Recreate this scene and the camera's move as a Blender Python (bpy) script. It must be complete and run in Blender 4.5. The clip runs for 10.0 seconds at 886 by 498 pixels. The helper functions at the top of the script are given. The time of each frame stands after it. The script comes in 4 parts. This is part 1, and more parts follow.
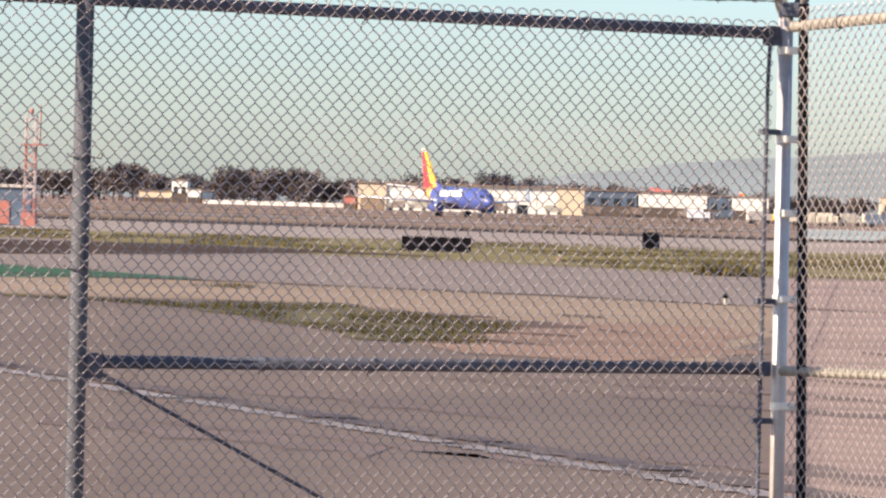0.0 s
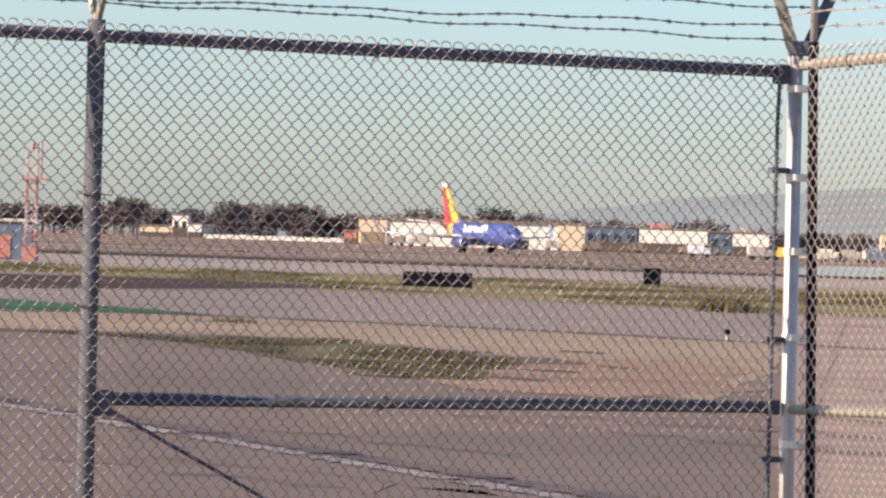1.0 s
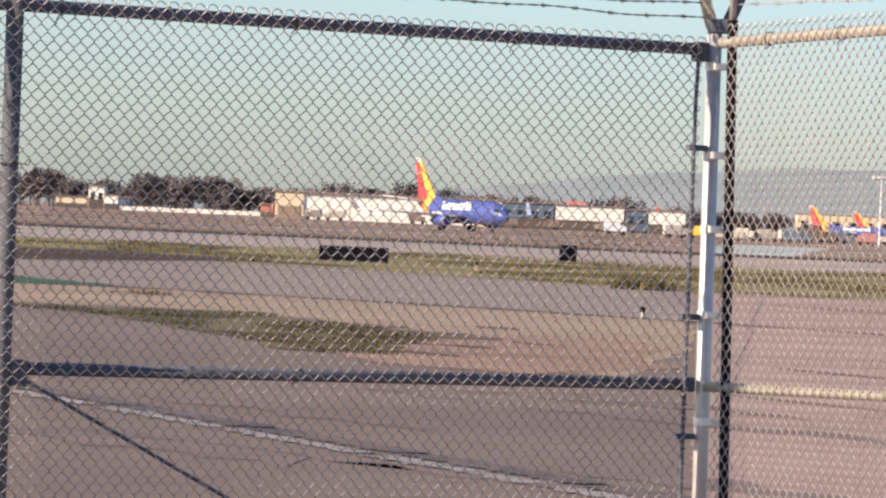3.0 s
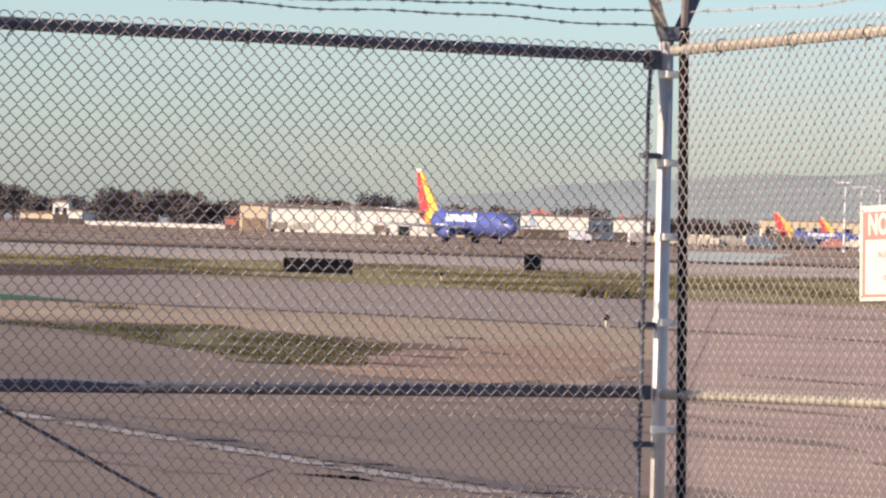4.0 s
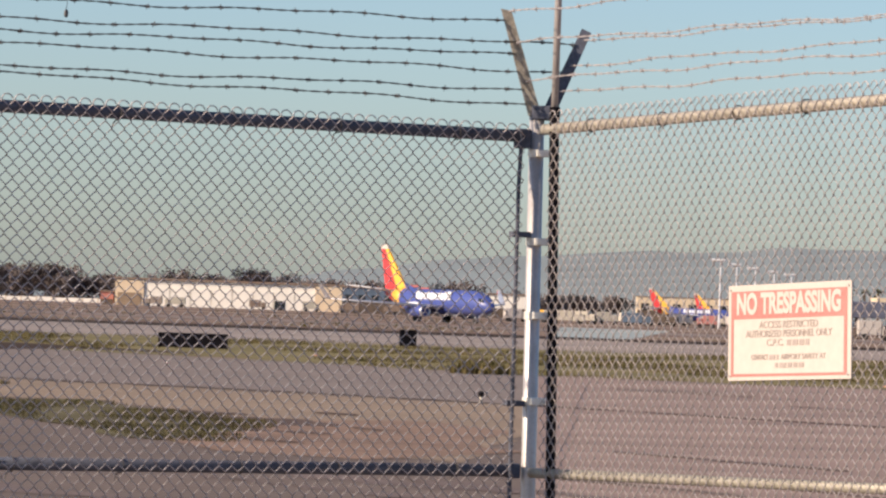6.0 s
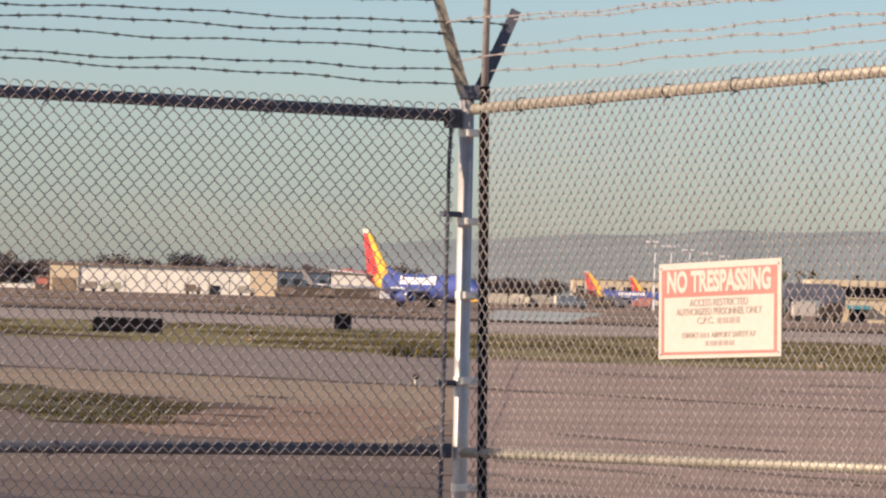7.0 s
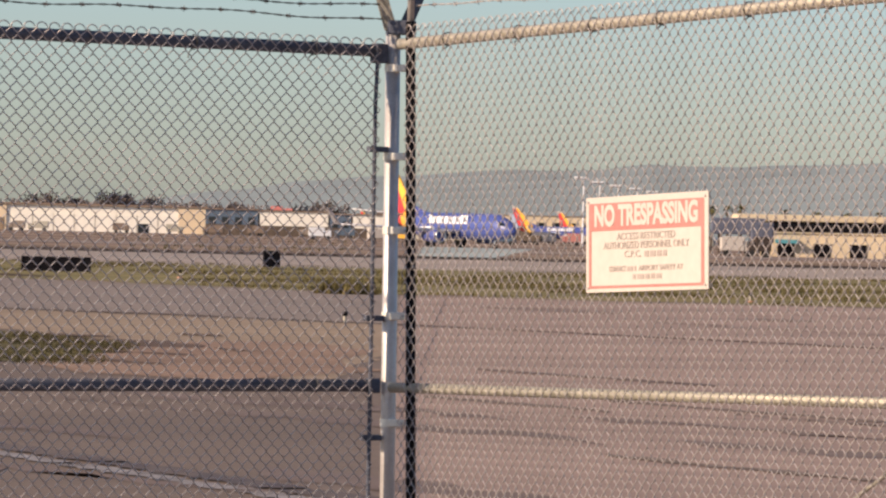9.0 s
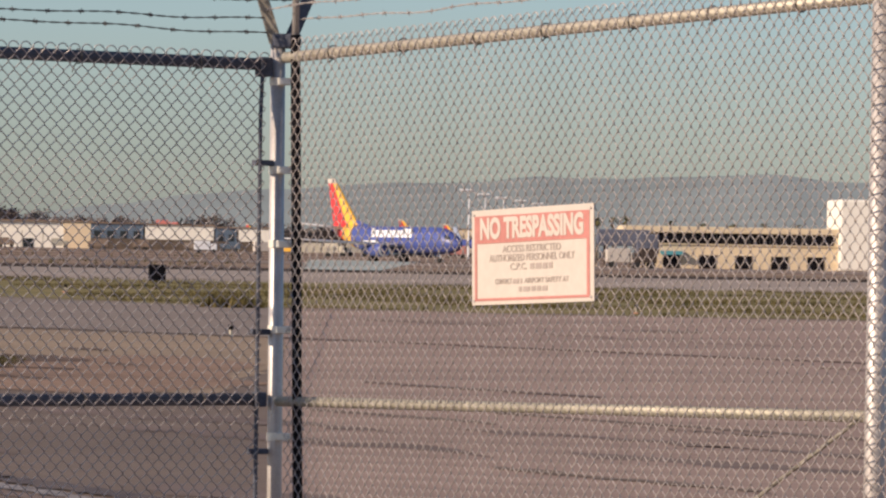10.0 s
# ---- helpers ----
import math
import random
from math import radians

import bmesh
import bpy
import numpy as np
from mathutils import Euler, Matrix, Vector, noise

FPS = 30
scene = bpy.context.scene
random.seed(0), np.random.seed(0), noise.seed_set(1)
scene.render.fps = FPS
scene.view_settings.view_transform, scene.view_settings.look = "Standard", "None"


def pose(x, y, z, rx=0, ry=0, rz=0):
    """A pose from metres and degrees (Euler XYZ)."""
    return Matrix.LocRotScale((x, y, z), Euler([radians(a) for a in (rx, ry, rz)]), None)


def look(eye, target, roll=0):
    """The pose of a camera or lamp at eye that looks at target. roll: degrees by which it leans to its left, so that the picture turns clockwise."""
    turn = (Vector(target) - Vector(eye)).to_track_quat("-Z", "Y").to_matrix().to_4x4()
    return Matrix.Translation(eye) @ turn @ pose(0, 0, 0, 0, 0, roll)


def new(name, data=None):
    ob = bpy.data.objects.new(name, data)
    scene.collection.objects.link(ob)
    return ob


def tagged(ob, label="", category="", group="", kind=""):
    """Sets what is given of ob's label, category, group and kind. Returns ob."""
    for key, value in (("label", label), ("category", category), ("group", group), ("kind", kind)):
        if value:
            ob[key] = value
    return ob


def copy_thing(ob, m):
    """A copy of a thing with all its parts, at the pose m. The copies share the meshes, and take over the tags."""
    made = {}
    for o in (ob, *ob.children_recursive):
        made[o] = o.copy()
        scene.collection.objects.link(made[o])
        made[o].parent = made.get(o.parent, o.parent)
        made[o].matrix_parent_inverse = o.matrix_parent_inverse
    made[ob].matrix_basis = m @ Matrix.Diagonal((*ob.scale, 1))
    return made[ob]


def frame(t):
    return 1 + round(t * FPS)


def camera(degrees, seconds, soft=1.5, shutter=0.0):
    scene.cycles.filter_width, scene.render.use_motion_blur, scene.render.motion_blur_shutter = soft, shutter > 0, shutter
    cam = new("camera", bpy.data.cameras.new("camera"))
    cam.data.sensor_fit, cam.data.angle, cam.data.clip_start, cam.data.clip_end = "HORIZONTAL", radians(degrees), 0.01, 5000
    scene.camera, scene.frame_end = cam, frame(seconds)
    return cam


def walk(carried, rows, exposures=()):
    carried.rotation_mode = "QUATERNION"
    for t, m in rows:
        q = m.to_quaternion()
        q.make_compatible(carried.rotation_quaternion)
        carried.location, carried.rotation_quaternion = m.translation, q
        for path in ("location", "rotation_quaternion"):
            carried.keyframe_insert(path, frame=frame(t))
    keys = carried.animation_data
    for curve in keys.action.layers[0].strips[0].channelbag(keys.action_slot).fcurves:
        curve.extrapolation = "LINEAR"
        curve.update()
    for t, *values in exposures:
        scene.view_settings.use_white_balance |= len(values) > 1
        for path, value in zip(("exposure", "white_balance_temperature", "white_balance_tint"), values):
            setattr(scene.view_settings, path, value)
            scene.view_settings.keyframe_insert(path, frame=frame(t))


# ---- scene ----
cam = camera(11.195, 10.0, soft=2.35)
PATH = [
    (0, (-0.1117, 0.0, 2.3890), (-69.229, 997.557, -7.741), 1.671),
    (0.5, (-0.1186, 0.0, 2.3956), (-72.385, 997.374, -2.317), 1.779),
    (1, (-0.1555, 0.0, 2.3999), (-69.596, 997.583, 0.032), 1.810),
    (1.5, (-0.1568, 0.0, 2.3971), (-63.933, 997.948, -3.207), 1.936),
    (2, (-0.1598, 0.0, 2.3974), (-58.566, 998.292, 1.353), 2.267),
    (2.5, (-0.1675, 0.0, 2.3948), (-60.655, 998.155, -2.922), 2.749),
    (2.7, (-0.1700, 0.0, 2.3936), (-55.260, 998.454, -5.006), 2.806),
    (3.8, (-0.1076, 0.0, 2.3980), (-44.075, 999.014, -3.834), 1.750),
    (4, (-0.1071, 0.0, 2.3981), (-43.267, 999.059, -2.204), 1.750),
    (4.5, (-0.0992, 0.0, 2.4090), (-40.016, 999.198, -0.925), 1.950),
    (5, (-0.0897, 0.0, 2.4130), (-28.766, 999.544, 11.932), 2.050),
    (5.5, (-0.0826, 0.0, 2.4144), (-25.438, 999.569, 17.263), 2.100),
    (5.7, (-0.0819, 0.0, 2.4133), (-21.531, 999.694, 14.801), 2.050),
    (6.8, (-0.0589, 0.0, 2.4042), (-6.000, 999.867, 17.608), 1.880),
    (7, (-0.0562, 0.0, 2.3951), (-1.880, 999.951, 12.156), 1.740),
    (7.5, (-0.0483, 0.0, 2.3904), (9.662, 999.938, 7.728), 1.500),
    (8, (-0.0519, 0.0, 2.3908), (10.104, 999.943, 5.606), 1.556),
    (8.5, (-0.0505, 0.0, 2.3868), (11.541, 999.922, -2.251), 1.498),
    (9, (-0.0501, 0.0, 2.3873), (14.287, 999.890, -1.423), 1.361),
    (9.5, (-0.0502, 0.0, 2.3871), (28.695, 999.577, -1.764), 1.078),
    (10, (-0.0504, 0.0, 2.3895), (39.478, 999.217, 1.910), 1.095),
]
LIGHT = [(0.0, 1.18, 6250, 14), (0.5, 1.06, 6250, 14), (1.5, 0.96, 6250, 14), (2.7, 1.01, 6250, 14), (4.5, 0.84, 6300, 14), (5.5, 0.62, 6200, 14), (7.5, 0.57, 6650, 15), (9.0, 0.55, 6600, 15), (9.6, 0.45, 6450, 14), (10.0, 0.31, 6400, 14)]
walk(cam, [(t, look(eye, target, roll)) for t, eye, target, roll in PATH], LIGHT)

from mathutils import geometry

# ---- daylight: low warm sun, hazy sky ----
SUN_AZ, SUN_EL = radians(-116.5), radians(26.0)
world = bpy.data.worlds.new("world")
scene.world = world
world.use_nodes = True
wn = world.node_tree.nodes
sky = wn.new("ShaderNodeTexSky")
sky.sky_type, sky.sun_disc = "NISHITA", False
sky.sun_elevation, sky.sun_rotation = SUN_EL, SUN_AZ
sky.air_density, sky.dust_density, sky.ozone_density = 1.0, 0.72, 4.4
wn["Background"].inputs["Strength"].default_value = 0.088
world.node_tree.links.new(sky.outputs["Color"], wn["Background"].inputs["Color"])
sun = new("sun", bpy.data.lights.new("sun", "SUN"))
sun.data.energy, sun.data.angle, sun.data.color = 4.5, radians(0.6), (1.0, 0.80, 0.60)
sdir = Vector((math.sin(SUN_AZ) * math.cos(SUN_EL), math.cos(SUN_AZ) * math.cos(SUN_EL), math.sin(SUN_EL)))
sun.matrix_world = look(sdir * 50, (0, 0, 0))


# ---- materials ----
def mat(name, col, rough=0.7, metal=0.0, scale=4.0, vary=0.25, bump=0.15, fine=9.0, col2=None, stretch=None, detail=6.0, spec=0.5, pieces=False):
    """Base colour broken by noise at two scales, with a fine relief."""
    m = bpy.data.materials.new(name)
    m.use_nodes = True
    n, l = m.node_tree.nodes, m.node_tree.links
    b = n["Principled BSDF"]
    b.inputs["Roughness"].default_value, b.inputs["Metallic"].default_value = rough, metal
    b.inputs["Specular IOR Level"].default_value = spec
    tc = n.new("ShaderNodeTexCoord")
    mp = n.new("ShaderNodeMapping")
    mp.inputs["Scale"].default_value = stretch or (1, 1, 1)
    l.new(tc.outputs["Object"], mp.inputs["Vector"])
    big, small = n.new("ShaderNodeTexNoise"), n.new("ShaderNodeTexNoise")
    for node, s in ((big, scale), (small, scale * fine)):
        node.inputs["Scale"].default_value, node.inputs["Detail"].default_value = s, detail
        l.new(mp.outputs[0], node.inputs["Vector"])
    add = n.new("ShaderNodeMath")
    add.operation = "ADD"
    l.new(big.outputs["Fac"], add.inputs[0])
    l.new(small.outputs["Fac"], add.inputs[1])
    ramp = n.new("ShaderNodeMapRange")
    ramp.inputs["From Min"].default_value, ramp.inputs["From Max"].default_value = 0.75, 1.25
    l.new(add.outputs[0], ramp.inputs["Value"])
    src = ramp.outputs[0]
    if pieces:
        info, mul = n.new("ShaderNodeObjectInfo"), n.new("ShaderNodeMath")
        mul.operation = "MULTIPLY_ADD"
        mul.inputs[1].default_value = 0.5
        l.new(ramp.outputs[0], mul.inputs[0])
        half = n.new("ShaderNodeMath")
        half.operation = "MULTIPLY"
        half.inputs[1].default_value = 0.5
        l.new(info.outputs["Random"], half.inputs[0])
        l.new(half.outputs[0], mul.inputs[2])
        src = mul.outputs[0]
    mix = n.new("ShaderNodeMix")
    mix.data_type = "RGBA"
    lo = col2 or tuple(c * (1 - vary) for c in col)
    hi = tuple(min(1.0, c * (1 + vary)) for c in col)
    mix.inputs["A"].default_value, mix.inputs["B"].default_value = (*lo, 1), (*hi, 1)
    l.new(src, mix.inputs["Factor"])
    l.new(mix.outputs["Result"], b.inputs["Base Color"])
    if bump:
        bp = n.new("ShaderNodeBump")
        bp.inputs["Strength"].default_value = bump
        bp.inputs["Distance"].default_value = 0.02
        l.new(small.outputs["Fac"], bp.inputs["Height"])
        l.new(bp.outputs[0], b.inputs["Normal"])
    return m


M = {
    "field": mat("dry_field", (0.255, 0.180, 0.138), 0.95, scale=0.02, fine=12, vary=0.3, stretch=(0.25, 1, 1), spec=0.1),
    "concrete": mat("taxiway_concrete", (0.305, 0.250, 0.205), 0.92, scale=0.05, fine=14, vary=0.14, stretch=(0.3, 1, 1), spec=0.2),
    "asphalt": mat("weathered_asphalt", (0.165, 0.124, 0.095), 0.92, scale=0.08, fine=30, vary=0.14, stretch=(0.5, 1, 1), spec=0.2),
    "patch": mat("patched_asphalt", (0.165, 0.122, 0.100), 0.9, scale=0.5, fine=12, vary=0.2, stretch=(0.4, 1, 1), spec=0.2),
    "asphalt_mid": mat("pale_worn_asphalt", (0.225, 0.180, 0.147), 0.92, scale=0.08, fine=20, vary=0.14, stretch=(0.3, 1, 1), spec=0.2),
    # warm asphalt, its colour also lightened for the sunlit mesh before it
    "asphalt_warm": mat("mesh_lit_warm_asphalt", (0.286, 0.205, 0.164), 0.92, scale=0.10, fine=30, vary=0.15, stretch=(0.3, 1, 1), spec=0.2),
    "dark": mat("dark_asphalt", (0.075, 0.058, 0.050), 0.95, scale=0.2, fine=10, vary=0.25, stretch=(0.2, 1, 1), spec=0.0),
    "tar": mat("near_black_line", (0.022, 0.019, 0.018), 0.95, scale=0.2, fine=10, vary=0.3, stretch=(0.2, 1, 1), spec=0.0),
    "tan": mat("tan_concrete", (0.28, 0.207, 0.138), 0.92, scale=0.12, fine=12, vary=0.18, stretch=(0.4, 1, 1), spec=0.2),
    "rust": mat("reddish_soil", (0.25, 0.168, 0.118), 0.95, scale=0.3, fine=10, vary=0.25, stretch=(0.5, 1, 1), spec=0.1),
    "soil": mat("grassy_soil", (0.18, 0.145, 0.062), 0.97, scale=0.15, fine=12, vary=0.4, col2=(0.13, 0.115, 0.05), stretch=(0.5, 1, 1), spec=0.1),
    "weed": mat("weed_blades", (0.078, 0.070, 0.030), 0.9, scale=0.5, fine=6, vary=0.35, col2=(0.046, 0.038, 0.020), bump=0, spec=0.1),
    "weed_soil": mat("weedy_soil", (0.125, 0.108, 0.052), 0.97, scale=0.4, fine=12, vary=0.45, col2=(0.085, 0.070, 0.036), stretch=(0.5, 1, 1), spec=0.1),
    "grass": mat("grass_blades", (0.10, 0.078, 0.032), 0.9, scale=0.2, fine=6, vary=0.35, col2=(0.05, 0.048, 0.018), bump=0, spec=0.1),
    "green": mat("green_paint", (0.055, 0.118, 0.076), 0.9, scale=0.3, fine=12, vary=0.25, stretch=(0.4, 1, 1), spec=0.0),
    "teal": mat("pale_teal_paint", (0.33, 0.37, 0.34), 0.85, scale=0.05, fine=12, vary=0.2, spec=0.2),
    "white_line": mat("worn_white_paint", (0.240, 0.218, 0.207), 0.85, scale=1.6, fine=8, vary=0.4, col2=(0.15, 0.13, 0.12), spec=0.2),
    "stripe": mat("dark_worn_paint", (0.075, 0.070, 0.078), 0.9, scale=0.5, fine=8, vary=0.25, col2=(0.17, 0.14, 0.125), spec=0.0),
    "steel": mat("galvanised_steel", (0.56, 0.52, 0.48), 0.52, 0.5, scale=14, fine=6, vary=0.12, bump=0.05),
    # same galvanised steel as rail_light, with the shade put into its colour
    "rail": mat("shade_dark_rail", (0.092, 0.100, 0.125), 0.75, 0.0, scale=12, fine=6, vary=0.25, bump=0.06, spec=0.25),
    # line posts darkened in colour for the shaded panel
    "line_post": mat("shade_dark_post", (0.105, 0.110, 0.120), 0.85, 0.0, scale=10, fine=6, vary=0.2, bump=0.06, spec=0.2),
    # sunlit copy of the rail steel, paler in colour
    "rail_light": mat("sunlit_pale_rail", (0.51, 0.46, 0.36), 0.55, 0.35, scale=12, fine=6, vary=0.18, bump=0.06),
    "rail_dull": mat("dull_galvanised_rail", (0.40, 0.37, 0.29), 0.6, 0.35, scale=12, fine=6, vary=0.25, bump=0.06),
    "wire": mat("galvanised_wire", (0.47, 0.42, 0.39), 0.45, 0.28, scale=30, fine=5, vary=0.3, bump=0, pieces=True),
    "band": mat("bright_steel_band", (0.78, 0.74, 0.64), 0.45, 0.3, scale=20, vary=0.1, bump=0.04),
    # dark copy of the fence wire, shade put into its colour
    "barb": mat("shade_dark_barbed_wire", (0.10, 0.095, 0.09), 0.6, 0.3, scale=30, vary=0.3, bump=0),
    # the same barbed wire for the sunlit panel, lighter in colour
    "barb_lit": mat("sunlit_barbed_wire", (0.42, 0.38, 0.35), 0.6, 0.15, scale=30, vary=0.3, bump=0),
    "arm": mat("weathered_arm", (0.34, 0.31, 0.25), 0.6, 0.4, scale=25, vary=0.4, bump=0.1),
    "sign_white": mat("faded_white_sign", (0.56, 0.50, 0.43), 0.45, scale=3, fine=8, vary=0.05, bump=0.02),
    "sign_red": mat("faded_red_print", (0.47, 0.19, 0.16), 0.6, scale=4, fine=8, vary=0.10, bump=0.02),
    "sign_ink": mat("faded_grey_ink", (0.37, 0.31, 0.27), 0.6, scale=6, vary=0.1, bump=0),
    "black": mat("black_panel", (0.007, 0.006, 0.008), 0.7, scale=2, vary=0.3, bump=0.03, spec=0.1),
    "blue": mat("blue_paint", (0.065, 0.090, 0.29), 0.4, scale=0.3, fine=12, vary=0.08, bump=0),
    "red": mat("red_paint", (0.62, 0.05, 0.05), 0.35, scale=0.3, fine=12, vary=0.1, bump=0),
    "yellow": mat("yellow_paint", (0.85, 0.47, 0.06), 0.35, scale=0.3, fine=12, vary=0.1, bump=0),
    "white": mat("white_paint", (0.80, 0.80, 0.80), 0.4, scale=0.5, fine=12, vary=0.06, bump=0),
    "metal": mat("bare_metal", (0.55, 0.55, 0.57), 0.35, 0.8, scale=2, vary=0.1, bump=0),
    "tyre": mat("rubber_tyre", (0.02, 0.02, 0.02), 0.8, scale=8, vary=0.2, bump=0.1),
    "glass": mat("dark_glass", (0.02, 0.025, 0.03), 0.1, scale=1, vary=0.1, bump=0),
    "hangar": mat("white_cladding", (0.80, 0.76, 0.66), 0.7, scale=0.05, fine=10, vary=0.06, stretch=(1, 1, 0.2), bump=0.05),
    "hangar_beige": mat("beige_cladding", (0.66, 0.53, 0.36), 0.75, scale=0.05, fine=10, vary=0.08, stretch=(1, 1, 0.2), bump=0.05),
    "roof": mat("brown_roof", (0.22, 0.16, 0.12), 0.85, scale=0.1, vary=0.2),
    "bridge": mat("dull_slate_cladding", (0.105, 0.115, 0.155), 0.6, scale=0.4, vary=0.3),
    "blue_grey": mat("blue_grey_cladding", (0.09, 0.13, 0.18), 0.6, scale=0.08, vary=0.25),
    "cream": mat("cream_stucco", (0.66, 0.54, 0.36), 0.85, scale=0.2, fine=10, vary=0.1, bump=0.1),
    "humus": mat("dark_bare_earth", (0.085, 0.058, 0.045), 0.97, scale=0.8, vary=0.35, col2=(0.14, 0.10, 0.075), spec=0.1),
    "scrub": mat("dry_scrub", (0.135, 0.100, 0.070), 0.97, scale=0.03, fine=12, vary=0.35, stretch=(0.25, 1, 1), spec=0.0),
    "bark": mat("bark", (0.10, 0.075, 0.055), 0.95, scale=1.0, vary=0.3),
    # foliage brown lightened to carry the distance haze
    "leaf": mat("haze_lightened_foliage", (0.150, 0.122, 0.112), 0.9, scale=0.3, fine=6, vary=0.2, col2=(0.098, 0.086, 0.078), bump=0, spec=0.1),
    "palm": mat("palm_fronds", (0.10, 0.09, 0.04), 0.85, scale=0.5, vary=0.3, bump=0, spec=0.1),
    "mast_pale": mat("mast_pale", (0.52, 0.42, 0.38), 0.6, scale=1, vary=0.15, bump=0),
    "mast_red": mat("mast_red", (0.42, 0.16, 0.12), 0.6, scale=1, vary=0.15, bump=0),
    # distance haze is mixed into this pale blue-grey
    "hill": mat("haze_tinted_hills", (0.248, 0.286, 0.282), 1.0, scale=0.0012, fine=5, vary=0.10, bump=0, spec=0.0),
    "awning": mat("teal_canvas", (0.06, 0.24, 0.28), 0.8, scale=1, vary=0.15, bump=0),
    "red_board": mat("faded_red_board", (0.62, 0.20, 0.17), 0.6, scale=0.3, vary=0.15, bump=0),
    "orange": mat("orange_plastic", (0.50, 0.22, 0.12), 0.5, scale=6, vary=0.1, bump=0),
}


# ---- building helpers ----
def empty(name, m, label, category, group="", kind=""):
    ob = new(name)
    ob.matrix_basis = m
    return tagged(ob, label, category, group, kind)


def finish(bm, name, material, smooth=False):
    me = bpy.data.meshes.new(name)
    bm.to_mesh(me)
    bm.free()
    for one in material if isinstance(material, (list, tuple)) else [material]:
        me.materials.append(one)
    if smooth:
        for f in me.polygons:
            f.use_smooth = True
    return me


def part(name, bm, material, parent=None, label="", smooth=False, m=None):
    ob = new(name, finish(bm, name, material, smooth))
    ob.parent = parent
    if m is not None:
        ob.matrix_basis = m
    return tagged(ob, label)


def box(bm, x0, y0, z0, x1, y1, z1, bevel=0.0):
    vs = bmesh.ops.create_cube(bm, size=1)["verts"]
    for v in vs:
        v.co = Vector(((x0 + x1) / 2 + v.co.x * (x1 - x0), (y0 + y1) / 2 + v.co.y * (y1 - y0), (z0 + z1) / 2 + v.co.z * (z1 - z0)))
    if bevel:
        es = list({e for v in vs for e in v.link_edges})
        bmesh.ops.bevel(bm, geom=es, offset=bevel, segments=2, affect="EDGES", profile=0.5)
    return bm


def boxed(*a, **k):
    return box(bmesh.new(), *a, **k)


def tube(bm, pts, r, sides=8, caps=True, r1=None):
    """A round bar along a line of points."""
    pts = [Vector(p) for p in pts]
    rings = []
    for i, p in enumerate(pts):
        d = (pts[min(i + 1, len(pts) - 1)] - pts[max(i - 1, 0)]).normalized()
        a = Vector((0, 0, 1)) if abs(d.z) < 0.9 else Vector((1, 0, 0))
        u = d.cross(a).normalized()
        w = d.cross(u)
        rr = r if r1 is None else r + (r1 - r) * i / (len(pts) - 1)
        rings.append([bm.verts.new(p + rr * (math.cos(k * math.tau / sides) * u + math.sin(k * math.tau / sides) * w)) for k in range(sides)])
    for a, b in zip(rings, rings[1:]):
        for k in range(sides):
            bm.faces.new((a[k], a[(k + 1) % sides], b[(k + 1) % sides], b[k]))
    if caps:
        bm.faces.new(rings[0][::-1])
        bm.faces.new(rings[-1])
    return bm


def tubed(pts, r, sides=8, **k):
    return tube(bmesh.new(), pts, r, sides, **k)


def slab(bm, outline, normal, thick):
    """A flat plate of the given outline, thick along normal, centred."""
    nrm = Vector(normal).normalized() * thick / 2
    a = [bm.verts.new(Vector(p) + nrm) for p in outline]
    b = [bm.verts.new(Vector(p) - nrm) for p in outline]
    bm.faces.new(a)
    bm.faces.new(b[::-1])
    for i in range(len(a)):
        j = (i + 1) % len(a)
        bm.faces.new((a[j], a[i], b[i], b[j]))
    bmesh.ops.recalc_face_normals(bm, faces=bm.faces[:])
    return bm


def loft(bm, rings):
    rows = [[bm.verts.new(p) for p in ring] for ring in rings]
    k = len(rows[0])
    for a, b in zip(rows, rows[1:]):
        for i in range(k):
            bm.faces.new((a[i], a[(i + 1) % k], b[(i + 1) % k], b[i]))
    bm.faces.new(rows[0][::-1])
    bm.faces.new(rows[-1])
    bmesh.ops.recalc_face_normals(bm, faces=bm.faces[:])
    return bm


# ---- ground ----
def sheet(name, pts, z, material, label, category, ragged=0.0, seed=1):
    """A flat piece of ground; a ragged one has an uneven, subdivided outline."""
    rnd = random.Random(seed)
    out = []
    for (x0, y0), (x1, y1) in zip(pts, pts[1:] + pts[:1]):
        steps = max(1, int(math.hypot(x1 - x0, (y1 - y0) * 0.4) / (ragged * 1.5))) if ragged else 1
        for i in range(steps):
            f = i / steps
            j = ragged * (rnd.random() - 0.5)
            out.append((x0 + (x1 - x0) * f + j, y0 + (y1 - y0) * f + j * 3, z))
    me = bpy.data.meshes.new(name)
    tris = geometry.tessellate_polygon([[Vector(p) for p in out]])
    up = [t if (Vector(out[t[1]]) - Vector(out[t[0]])).cross(Vector(out[t[2]]) - Vector(out[t[0]])).z > 0 else t[::-1] for t in tris]
    me.from_pydata(out, [], up)
    me.materials.append(material)
    ob = new(name, me)
    return tagged(ob, label, category, kind="structure")


bm = bmesh.new()
xs = [-4800, -1500, -500, -200, 200, 500, 1500, 4800]
ys = [-3000, -200, 0, 100, 400, 800, 1500, 4900]
grid = [[bm.verts.new((x, y, 0)) for x in xs] for y in ys]
for a, b in zip(grid, grid[1:]):
    for i in range(len(xs) - 1):
        bm.faces.new((a[i], a[i + 1], b[i + 1], b[i]))
tagged(part("ground", bm, M["field"]), "dry brown airfield ground reaching the hills", "ground", kind="structure")
